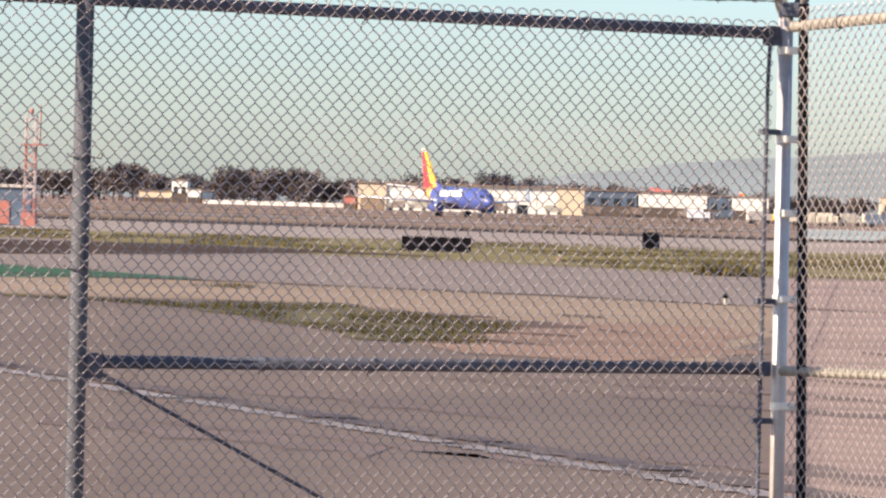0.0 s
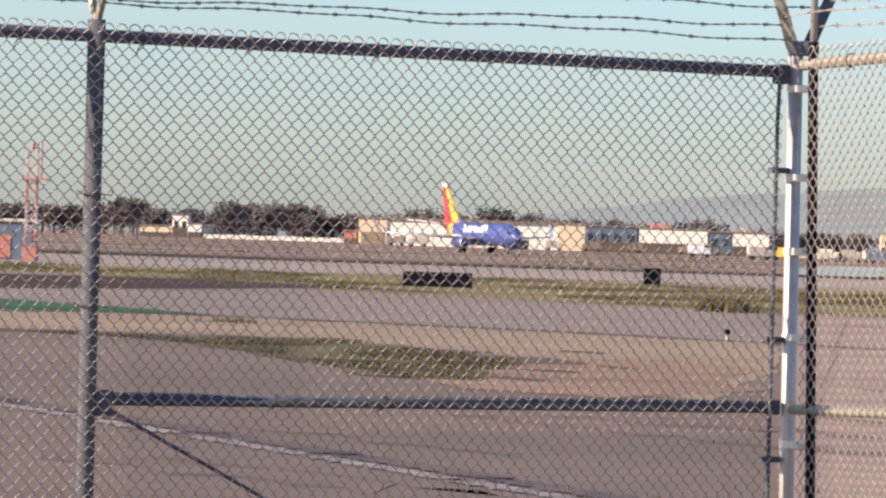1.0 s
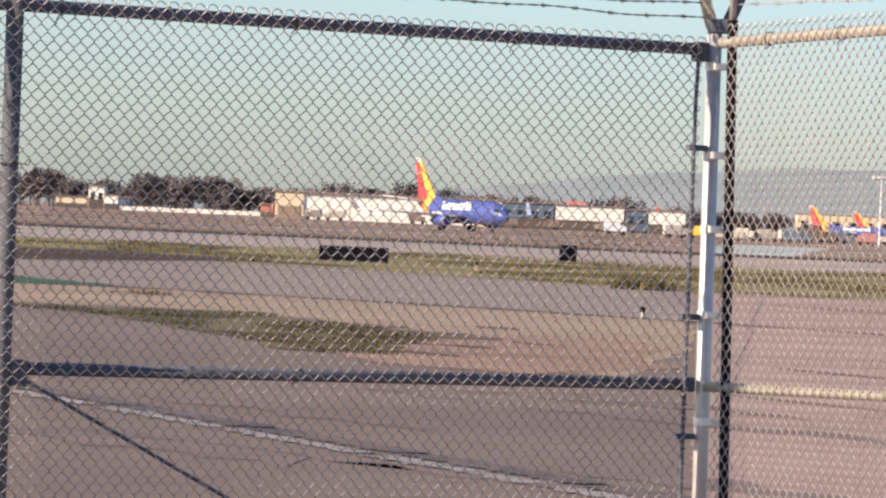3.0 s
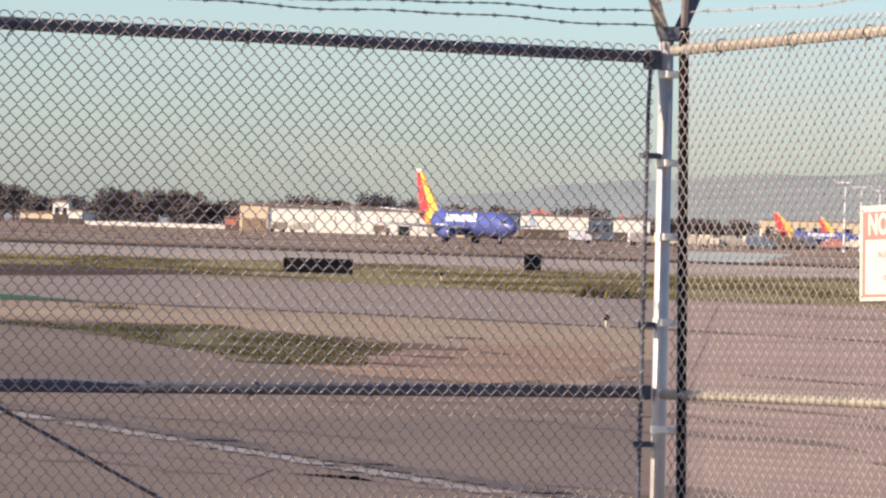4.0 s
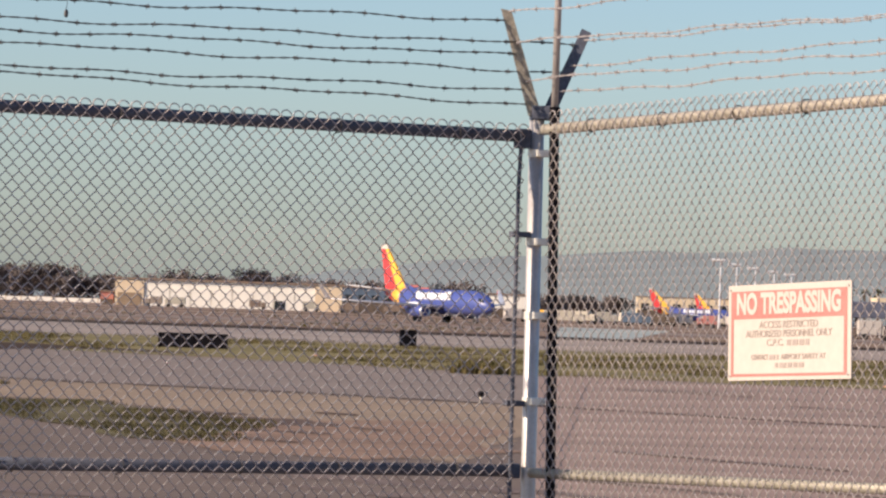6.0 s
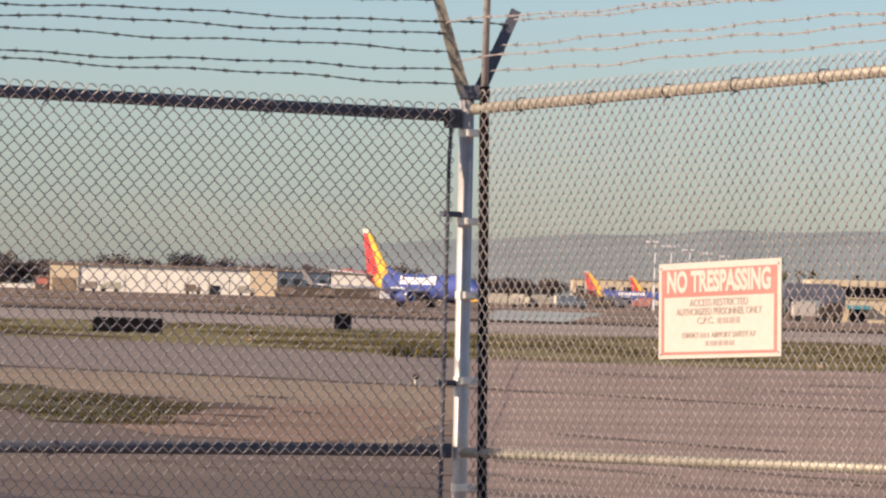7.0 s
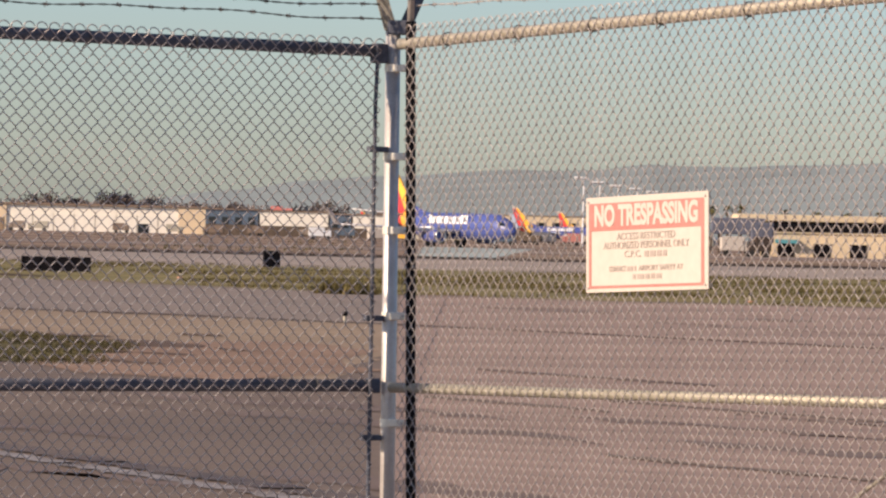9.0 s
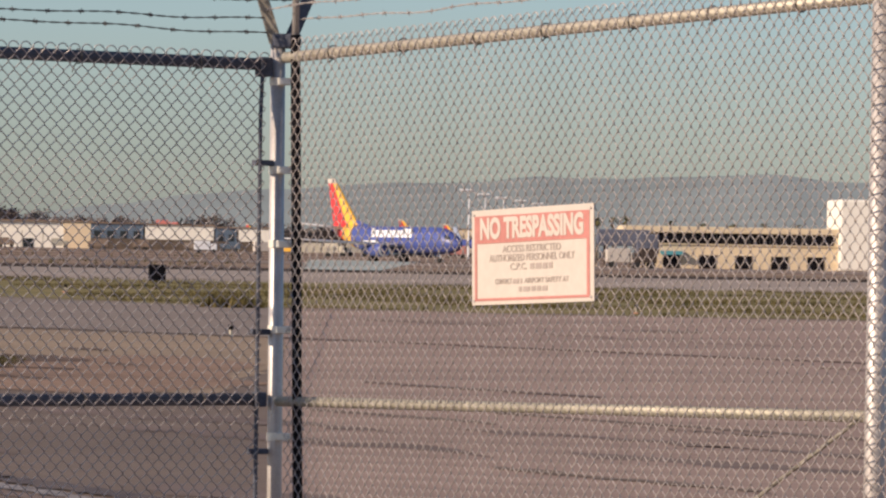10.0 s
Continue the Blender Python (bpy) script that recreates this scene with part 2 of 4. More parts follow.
sheet("road", [(-160, 282), (160, 276), (160, 394), (-160, 402)], 0.006, M["concrete"], "pale concrete taxiway across the airfield", "taxiway")
sheet("road_edge", [(-170, 402), (170, 394), (170, 424), (-170, 434)], 0.010, M["asphalt"], "dull asphalt shoulder along the far taxiway edge", "shoulder")
# two near-black strips draw the dark double line at the far edge
for a, b in ((391, 406), (413, 430)):
    sheet("edge_line", [(-170, a + 6), (170, a - 3), (170, b - 3), (-170, b + 6)], 0.016, M["tar"], "thin near-black line along the far taxiway edge", "seam", ragged=0.5, seed=a)
sheet("pavement", [(-150, 20), (150, 20), (150, 152), (14, 164), (0, 168), (-8, 181), (-21, 198), (-36, 228), (-150, 300)], 0.006, M["asphalt"], "weathered grey asphalt apron before the grass", "apron")
sheet("pavement_mid", [(-150, 150), (-60, 134), (-15, 127), (-5.2, 120), (0.5, 114), (0.75, 166), (0, 167.5), (-8, 180.5), (-21, 197.5), (-36, 227.5), (-150, 299)], 0.009, M["asphalt_mid"], "paler worn asphalt apron along the grass verge", "apron", ragged=0.3, seed=15)
sheet("runway", [(-400, 560), (400, 545), (400, 610), (-400, 628)], 0.006, M["asphalt_mid"], "pale runway across the far field", "runway")
sheet("runway_edge", [(-400, 470), (400, 462), (400, 470), (-400, 478)], 0.008, M["soil"], "thin dry grass strip in the far field", "grass", ragged=2.0, seed=16)
sheet("runway_far", [(-700, 860), (700, 850), (700, 900), (-700, 915)], 0.006, M["tan"], "pale dirt strip before the far buildings", "ground strip", ragged=4.0, seed=17)
sheet("pavement_warm", [(0.0, 22), (120, 21), (120, 150), (14, 162), (0.8, 166), (0.5, 113), (0.39, 92), (0.27, 70)], 0.010, M["asphalt_warm"], "warm brown asphalt apron with long seams, lightened for the lit mesh", "apron", ragged=0.08, seed=4)
sheet("verge", [(-150, 284), (150, 274), (150, 152), (14, 165), (0, 169), (-8, 182), (-21, 199), (-36, 229), (-150, 298)], 0.012, M["soil"], "dry green grass verge between the pavements", "grass", ragged=1.5, seed=2)
sheet("side_road", [(-150, 258), (-60, 226), (-36, 217), (-28.5, 222), (-19.5, 211), (-14, 200), (-14, 197), (-19.5, 201), (-23.4, 182), (-28, 169), (-60, 160), (-150, 190)], 0.015, M["dark"], "dark asphalt strip beside the grass verge", "road", ragged=0.4, seed=9)
for k, (y, w, m) in enumerate(((452, 9, "scrub"), (496, 14, "tan"), (528, 10, "scrub"), (655, 26, "scrub"), (700, 30, "tan"), (772, 22, "scrub"), (960, 60, "scrub"), (1090, 60, "tan"), (1190, 50, "scrub"))):
    sheet("field_strip", [(-0.24 * y, y + 4), (0.24 * y, y - 6), (0.24 * y, y - 6 + w), (-0.24 * y, y + 4 + w)], 0.008 + 0.0006 * k, M[m], "uneven strip of scrub and bare earth in the far field", "ground strip", ragged=y * 0.006, seed=110 + k)
sheet("tan_slab", [(-60, 104), (-17, 103), (-10, 104), (-6.2, 95), (-3.5, 72), (-0.6, 71), (0.3, 92), (0.45, 113.2), (-5.2, 119), (-15, 126), (-60, 133)], 0.012, M["tan"], "pale tan concrete slab with stained patches", "slab", ragged=0.5, seed=3)
sheet("joint", [(-40, 136.0), (-15, 127.2), (-5.2, 120.6), (1.8, 113.2), (10.5, 101.9), (30, 80), (30, 79.3), (10.5, 101.1), (1.8, 112.2), (-5.2, 119.7), (-15, 126.2), (-40, 134.6)], 0.020, M["dark"], "dark tarred joint across the apron", "joint", ragged=0.12, seed=5)
sheet("green_marking", [(-60, 176), (-24, 143.5), (-18.3, 134), (-15.8, 128.6), (-21, 123), (-60, 120)], 0.018, M["green"], "faded green painted pavement marking", "marking", ragged=0.3, seed=6)
sheet("teal_marking", [(3.6, 425), (11, 425), (24, 700), (7, 700)], 0.014, M["teal"], "pale teal painted pavement island", "marking", ragged=1.0, seed=7)
sheet("red_soil", [(-5.6, 90), (-3.0, 93), (-1.0, 95), (-0.2, 88), (-0.3, 75), (-2, 71), (-4.9, 71.5), (-6.2, 78)], 0.018, M["rust"], "reddish bare soil patch on the apron", "soil", ragged=1.1, seed=8)
sheet("wedge_soil", [(-40, 104), (-17, 102.2), (-14.6, 99.2), (-11.7, 101), (-10.1, 103.4), (-6.6, 94.5), (-4.9, 84), (-6.1, 76), (-8.2, 82.5), (-10.5, 91), (-13.5, 99.5), (-17, 101.2), (-40, 102.8)], 0.024, M["weed_soil"], "weedy soil wedge grown through the apron", "grass", ragged=0.5, seed=10)
for i in range(9):
    a, b = i / 9, (i + 0.93) / 9
    y0, y1 = 68 - 35.3 * a, 68 - 35.3 * b
    x0, x1 = -14.2 + 16.8 * a, -14.2 + 16.8 * b
    w = 0.19
    sheet("painted_line", [(x0 - w, y0), (x1 - w, y1), (x1 + w, y1), (x0 + w, y0)], 0.020, M["white_line"], "worn white painted line on the apron", "marking", ragged=0.07, seed=20 + i)
    sheet("painted_line", [(x0 - w + 0.34, y0 + 0.4), (x1 - w + 0.34, y1 + 0.4), (x1 + w + 0.52, y1 + 0.4), (x0 + w + 0.52, y0 + 0.4)], 0.0215, M["stripe"], "faded dark stripe beside the white line", "marking", ragged=0.07, seed=40 + i)
for k, (x, y, L, w) in enumerate(((-6.9, 93.6, 2.6, 1.9), (-5.2, 91.2, 1.5, 2.0), (-4.4, 99.6, 0.8, 0.9), (-7.4, 97.0, 1.6, 1.2), (-6.2, 88.4, 1.5, 1.0), (-5.2, 84.5, 1.6, 0.8), (-5.0, 79, 1.2, 0.6), (-3.3, 88, 0.9, 0.5))):
    sheet("bare_streak", [(x, y), (x + L, y - 1.2), (x + L + 0.3, y - 1.6 - w * 0.7), (x + 0.2, y - w * 1.6)], 0.026 + 0.001 * k, M["humus"], "dark bare streak beside the weeds", "soil", ragged=0.25, seed=70 + k)
rnd = random.Random(5)
for i in range(26):
    x, y = rnd.uniform(0.5, 14), rnd.uniform(42, 150)
    L, w = rnd.uniform(1.5, 5), rnd.uniform(0.2, 0.8)
    sheet("tar_streak", [(x, y), (x + L, y - L * 1.6), (x + L, y - L * 1.6 - w), (x, y - w)], 0.016 + 0.0004 * i, M["patch"] if i % 3 == 0 else M["asphalt"], "long dark tar seam in the asphalt", "seam", ragged=0.1, seed=60 + i)


rnd = random.Random(8)
for i in range(12):
    x, y = rnd.uniform(-8, 10), rnd.uniform(42, 66)
    L, w = rnd.uniform(2.5, 6), rnd.uniform(0.8, 2.2)
    sheet("patched_asphalt", [(x, y), (x + L, y - L * 1.3), (x + L + 0.4, y - L * 1.3 - w), (x + 0.3, y - w)], 0.0125 + 0.0004 * i, M["patch"], "darker patched strip in the asphalt", "seam", ragged=0.3, seed=90 + i)


def tufts(name, count, inside, height, label, seed, material="grass"):
    rnd = random.Random(seed)
    vs, fs = [], []
    while len(fs) < count * 4:
        x, y = inside(rnd)
        if x is None:
            continue
        h0 = height * rnd.uniform(0.4, 1.3)
        for k in range(4):
            a = rnd.uniform(0, math.tau)
            dx, dy = math.cos(a) * h0 * 0.4, math.sin(a) * h0 * 0.4
            b = len(vs)
            px, py = x + rnd.uniform(-0.25, 0.25), y + rnd.uniform(-0.4, 0.4)
            vs += [(px - dy * 0.35, py + dx * 0.35, 0.01), (px + dy * 0.35, py - dx * 0.35, 0.01), (px + dx, py + dy, h0)]
            fs.append((b, b + 1, b + 2))
    me = bpy.data.meshes.new(name)
    me.from_pydata(vs, [], fs)
    me.materials.append(M[material])
    return tagged(new(name, me), label, "grass", kind="stuff")


def near_edge(x):
    pts = [(-150, 298), (-36, 229), (-21, 199), (-8, 182), (0, 169), (14, 165), (150, 152)]
    for (x0, y0), (x1, y1) in zip(pts, pts[1:]):
        if x0 <= x <= x1:
            return y0 + (y1 - y0) * (x - x0) / (x1 - x0)


def on_verge(rnd):
    y = rnd.uniform(155, 284)
    x = rnd.uniform(-0.19 * y, 0.16 * y)
    ok = near_edge(x) < y < 282 and noise.noise((x * 0.12, y * 0.05, 3)) > -0.02 and not (-18.5 < x < -12 and y < 218)
    return (x, y) if ok else (None, None)


def on_wedge(rnd):
    x, y = rnd.uniform(-22, -4.8), rnd.uniform(76, 105)
    top = 101 if x < -10 else 103.4 + (x + 10.1) * -2.6
    low = 101.4 if x < -17 else (101.4 - (x + 17) * 1.2 if x < -12 else 95.4 - (x + 12) * 3.2)
    ok = max(low, 76) < y < top and noise.noise((x * 0.5, y * 0.2, 8)) > -0.15
    return (x, y) if ok else (None, None)


tufts("grass", 9500, on_verge, 0.15, "dry green grass tufts on the verge", 11)
tufts("grass", 4200, on_wedge, 0.08, "green weeds along the cracked apron edge", 12, "weed")
tufts("weeds", 45, lambda r: (r.gauss(-13.9, 0.35), r.gauss(118.4, 0.5)), 0.13, "small clump of weeds on the tan slab", 13)
tufts("weeds", 160, lambda r: (r.uniform(-2.2, -0.2), r.uniform(166, 171)), 0.4, "taller dark weeds at the verge edge", 14)

def in_field(rnd):
    y = rnd.uniform(440, 1000)
    x = rnd.uniform(-0.17, 0.05) * y
    return (x, y) if noise.noise((x * 0.03, y * 0.012, 21)) > 0.22 else (None, None)


tufts("weeds", 420, in_field, 0.4, "low dark scrub scattered over the far field", 17)

# ---- fence ----
CORNER = Vector((0, 22, 0))
A_L, A_R = radians(31.5), radians(58.5)
M_L = Matrix.Translation(CORNER) @ Matrix.Rotation(math.pi + A_L, 4, "Z")   # x runs along the fence away from the corner; y to the camera's side is -y here
M_R = Matrix.Translation(CORNER) @ Matrix.Rotation(-A_R, 4, "Z")
PITCH, CELL = 0.0655 / 2, 0.0716
TOP, MID = 3.258, 1.632


def zigzag(height, side, knuckle, loop=0.85, r=0.0029):
    """One woven wire: a flattened spiral that rises from the ground to a bent knuckle."""
    pts, n = [], int(height / (CELL / 2))
    for i in range(n + 1):
        x = 0.0 if i % 2 == 0 else PITCH
        pts.append((x, 0.0, i * CELL / 2))
    bm = bmesh.new()
    line = []
    for i, p in enumerate(pts):
        # at each bend the wire passes from the front run to the back run
        line.append((p[0], -0.0045 * side if i % 2 == 0 else 0.0045 * side, p[2] - 0.004))
        line.append((p[0], 0.0045 * side if i % 2 == 0 else -0.0045 * side, p[2] + 0.004))
    x, _, z = pts[-1]
    d = -1 if x > 0 else 1
    for k in range(1, 7 if knuckle else 1):
        a = k * math.pi / 6
        line.append((x + d * PITCH * loop * (1 - math.cos(a)), 0.0, z + 0.004 + 0.030 * loop * math.sin(a) - 0.0012 * k))
    tube(bm, line, r, 4)
    return finish(bm, "wire", M["wire"], True)


def lay_mesh(parent, x0, x1, side, rise, top, y):
    height = top - 0.03
    tall, low = zigzag(height, side, True, 0.85 if side > 0 else 0.7), zigzag(height - CELL / 2, side, False)
    base = top - 0.02 - int(height / (CELL / 2)) * CELL / 2
    n = int((x1 - x0) / PITCH)
    for i in range(n):
        ob = new("wire", low if i % 2 else tall)
        ob.parent = parent
        x = x0 + i * PITCH
        ob.matrix_basis = pose(x, y, base + rise * x + (CELL / 2 if i % 2 else 0), 0, 0, 0)
    return n


def ties(parent, x0, x1, step, z, rise, y, r, seed):
    rnd = random.Random(seed)
    x = x0
    while x < x1:
        zz = z + rise * x
        pts = [(x, y + (r + 0.006) * math.cos(a), zz + (r + 0.006) * math.sin(a)) for a in [i * math.pi / 5 for i in range(0, 11)]]
        pts += [(x + 0.01, y - r, zz - r - 0.02), (x + 0.014, y - r, zz - r - rnd.uniform(0.03, 0.05))]
        part("tie", tubed(pts, 0.0032, 5), M["barb"], parent)
        x += step * rnd.uniform(0.85, 1.1)


# panel running away on the shaded side; its rails and posts are coloured dark for it
L1 = 3.68
fence = empty("chain_link_fence", M_L, "grey chain-link fence panel with top and middle rails", "fence", "perimeter fence")
CAMY = 0.058     # the mesh hangs on the camera's side of the rails
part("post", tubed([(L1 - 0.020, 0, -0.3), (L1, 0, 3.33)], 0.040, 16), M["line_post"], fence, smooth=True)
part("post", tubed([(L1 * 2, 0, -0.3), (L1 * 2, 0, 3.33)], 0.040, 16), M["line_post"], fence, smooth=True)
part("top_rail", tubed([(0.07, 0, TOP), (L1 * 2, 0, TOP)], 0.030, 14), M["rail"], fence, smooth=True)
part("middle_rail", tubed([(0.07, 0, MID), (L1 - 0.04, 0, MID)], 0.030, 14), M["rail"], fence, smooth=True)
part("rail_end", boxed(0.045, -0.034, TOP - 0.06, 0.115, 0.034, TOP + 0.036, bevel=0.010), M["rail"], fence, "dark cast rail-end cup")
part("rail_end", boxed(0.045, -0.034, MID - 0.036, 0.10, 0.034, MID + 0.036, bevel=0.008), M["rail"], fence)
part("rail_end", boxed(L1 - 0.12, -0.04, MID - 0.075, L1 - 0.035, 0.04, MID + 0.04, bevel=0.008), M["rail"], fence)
part("truss_rod", tubed([(L1 - 0.09, 0.03, MID - 0.04), (0.50, 0.03, 0.03)], 0.009, 8), M["rail"], fence, "thin diagonal brace rod")
part("tension_bar", tubed([(0.098, 0.03, 0.05), (0.104, 0.03, 1.5), (0.112, 0.03, TOP - 0.25), (0.100, 0.02, TOP - 0.06)], 0.010, 8), M["rail"], fence)
for z in (2.78, 1.96, 1.38, 0.8):
    part("tension_band", boxed(0.03, -0.01, z - 0.014, 0.135, 0.03, z + 0.014, bevel=0.004), M["rail"], fence)
ties(fence, 0.45, L1 * 2, 0.62, TOP, 0, 0.0, 0.030, 1)
ties(fence, 0.40, L1, 0.60, MID, 0, 0.0, 0.030, 2)
for z in (2.55, 0.95, 2.05):
    pts = [(L1 + (0.05) * math.cos(a), 0.05 * math.sin(a), z) for a in [i * math.pi / 6 for i in range(12)]]
    part("tie", tubed(pts + [(L1 + 0.085, 0.04, z + 0.012)], 0.0032, 5), M["barb"], fence)
    part("tie", tubed([(L1 - 0.04, 0.045, z), (L1 - 0.075, 0.05, z - 0.006), (L1 - 0.085, 0.05, z + 0.02)], 0.0032, 5), M["barb"], fence)
lay_mesh(fence, 0.105, L1 * 2, 1, 0.0, TOP + 0.050, CAMY)

# sunlit panel that comes towards the road
L2, RISE, RISE_T = 4.62, 0.025, 0.030
TOP_R, MID_R = 3.292, 1.625
fence2 = empty("chain_link_fence", M_R, "sunlit galvanised chain-link fence panel with pale rails", "fence", "perimeter fence")
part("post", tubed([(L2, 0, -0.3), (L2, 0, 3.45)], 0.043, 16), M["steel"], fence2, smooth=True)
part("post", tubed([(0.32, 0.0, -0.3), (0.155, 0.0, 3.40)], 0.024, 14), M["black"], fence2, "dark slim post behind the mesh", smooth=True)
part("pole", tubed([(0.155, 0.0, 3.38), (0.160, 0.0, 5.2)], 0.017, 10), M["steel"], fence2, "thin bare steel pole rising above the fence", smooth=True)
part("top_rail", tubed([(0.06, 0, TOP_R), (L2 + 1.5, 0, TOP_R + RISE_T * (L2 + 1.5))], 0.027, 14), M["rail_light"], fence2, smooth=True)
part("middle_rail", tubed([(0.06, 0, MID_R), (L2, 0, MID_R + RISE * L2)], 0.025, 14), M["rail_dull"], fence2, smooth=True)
part("truss_rod", tubed([(L2 - 0.08, -0.03, MID_R + RISE * L2 - 0.02), (1.42, -0.03, 0.05)], 0.009, 8), M["arm"], fence2, "thin diagonal brace rod")
ties(fence2, 0.5, L2, 0.62, TOP_R, RISE_T, 0.0, 0.027, 3)
lay_mesh(fence2, 0.21, L2 + 1.4, -1, RISE_T, 3.372, -0.052)

# corner post with its bands; it leans a little
def lean(z):
    return 0.0105 * (3.2 - z)


post = empty("corner_post", Matrix.Translation(CORNER), "thick galvanised corner post of the fence", "fence post")
part("pipe", tubed([(lean(-0.3), 0, -0.3), (lean(3.36), 0, 3.36)], 0.036, 24), M["steel"], post, smooth=True)
part("cap", loft(bmesh.new(), [[(r * math.cos(k * math.tau / 16), r * math.sin(k * math.tau / 16), z) for k in range(16)] for r, z in ((0.039, 3.34), (0.039, 3.375), (0.025, 3.39))]), M["rail"], post)
for z in (3.177, 2.747, 2.388, 1.972, 1.452, 0.9):
    bm = bmesh.new()
    tube(bm, [(lean(z), 0, z - 0.019), (lean(z), 0, z + 0.019)], 0.040, 20)
    box(bm, lean(z), -0.058, z - 0.018, lean(z) + 0.075, -0.030, z + 0.018, bevel=0.004)
    part("tension_band", bm, M["band"], post, "bright steel band with a bolt lug")
    part("bolt", tubed([(lean(z) + 0.066, -0.072, z), (lean(z) + 0.066, -0.02, z)], 0.007, 6), M["steel"], post)
ARM_L, ARM_R = Vector((-0.165, -0.10, 3.86)), Vector((0.225, 0.12, 3.79))
HUB_L, HUB_R = Vector((-0.01, -0.01, 3.36)), Vector((0.06, 0.03, 3.40))
part("barb_arm", slab(bmesh.new(), [HUB_L + Vector((-0.035, 0, 0)), HUB_L + Vector((0.03, 0, 0)), ARM_L + Vector((0.022, 0, 0)), ARM_L + Vector((-0.030, 0, 0.01))], (0, 1, 0), 0.03), M["arm"], post, "weathered angled arm for the barbed wire")
part("barb_arm", slab(bmesh.new(), [HUB_R + Vector((-0.03, 0, 0)), HUB_R + Vector((0.03, 0, -0.02)), ARM_R + Vector((0.025, 0, -0.01)), ARM_R + Vector((-0.022, 0, 0.01))], (0, 1, 0), 0.03), M["rail"], post, "dark angled arm for the barbed wire")
part("hub", boxed(-0.03, -0.045, 3.34, 0.11, 0.045, 3.41, bevel=0.01), M["rail"], post)


# ---- barbed wire ----
def barbed(a, b, seed, material, step=0.19):
    rnd = random.Random(seed)
    a, b = Vector(a), Vector(b)
    L = (b - a).length
    ob = empty("barbed_wire", Matrix.Translation(a) @ (b - a).to_track_quat("X", "Z").to_matrix().to_4x4(), "slack strand of barbed wire above the fence", "barbed wire", "barbed wire strands")
    n = int(L / 0.03)
    ph = rnd.uniform(0, 6)
    def mid(x):
        return Vector((x, 0.006 * math.sin(x * 7 + ph), 0.006 * math.sin(x * 4.1 + ph) + 0.004 * math.sin(x * 9 + ph * 2) - 0.004 * math.sin(math.pi * x / L)))
    bm = bmesh.new()
    for s in (0, math.pi):
        tube(bm, [mid(i * L / n) + Vector((0, 0.0028 * math.cos(i * 1.3 + s), 0.0028 * math.sin(i * 1.3 + s))) for i in range(n + 1)], 0.0021, 4)
    part("strand", bm, material, ob)
    x = rnd.uniform(0.02, step)
    while x < L:
        p = mid(x)
        bm = bmesh.new()
        tw = rnd.uniform(0, 3)
        tube(bm, [p + Vector((-0.012, 0.0045, -0.001)), p + Vector((0.012, -0.0045, 0.001))], 0.0065, 5)
        for k in range(2):
            d = Vector((rnd.uniform(-0.3, 0.3), math.cos(tw + k * 1.6), math.sin(tw + k * 1.6))).normalized() * 0.015
            tube(bm, [p - d, p + d], 0.0022, 4)
        part("barb", bm, material, ob)
        x += step * rnd.uniform(0.9, 1.1)
    return ob


def along(m, x, y, z):
    return m @ Vector((x, y, z))


far_l = L1 * 2
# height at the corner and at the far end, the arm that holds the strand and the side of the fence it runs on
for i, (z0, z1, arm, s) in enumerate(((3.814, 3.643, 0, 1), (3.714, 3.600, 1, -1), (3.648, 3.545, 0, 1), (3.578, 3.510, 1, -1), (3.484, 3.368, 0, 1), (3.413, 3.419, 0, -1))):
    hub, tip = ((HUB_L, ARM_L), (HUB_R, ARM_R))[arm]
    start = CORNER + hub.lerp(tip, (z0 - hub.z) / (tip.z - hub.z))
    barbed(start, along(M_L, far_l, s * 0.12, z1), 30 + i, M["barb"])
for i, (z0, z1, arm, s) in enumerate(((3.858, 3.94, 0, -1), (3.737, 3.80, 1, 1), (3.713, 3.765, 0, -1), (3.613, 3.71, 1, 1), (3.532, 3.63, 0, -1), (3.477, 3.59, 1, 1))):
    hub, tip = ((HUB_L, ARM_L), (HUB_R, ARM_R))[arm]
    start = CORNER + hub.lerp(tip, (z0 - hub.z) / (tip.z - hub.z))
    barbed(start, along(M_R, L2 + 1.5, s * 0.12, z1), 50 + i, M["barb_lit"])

scrap = empty("plastic_scrap", Matrix.Translation(along(M_L, 2.58, 0.05, 3.695)), "small dark scrap snagged on the barbed wire", "litter")
rnd = random.Random(2)
part("flap", loft(bmesh.new(), [[(rnd.uniform(0.6, 1) * w * math.cos(k * math.tau / 7), 0.5 * w * math.sin(k * math.tau / 7), z) for k in range(7)] for w, z in ((0.006, -0.018), (0.014, -0.008), (0.012, 0.008), (0.004, 0.02))]), M["barb"], scrap)
part("thread", tubed([(0, 0, 0.018), (0.004, 0, 0.045), (0, 0, 0.072)], 0.0015, 5), M["barb"], scrap)

# arms on the line post of the shaded panel
for s in (1, -1):
    part("barb_arm", tubed([(L1, 0, 3.31), (L1, s * 0.30, 3.86)], 0.020, 6), M["arm"], fence)


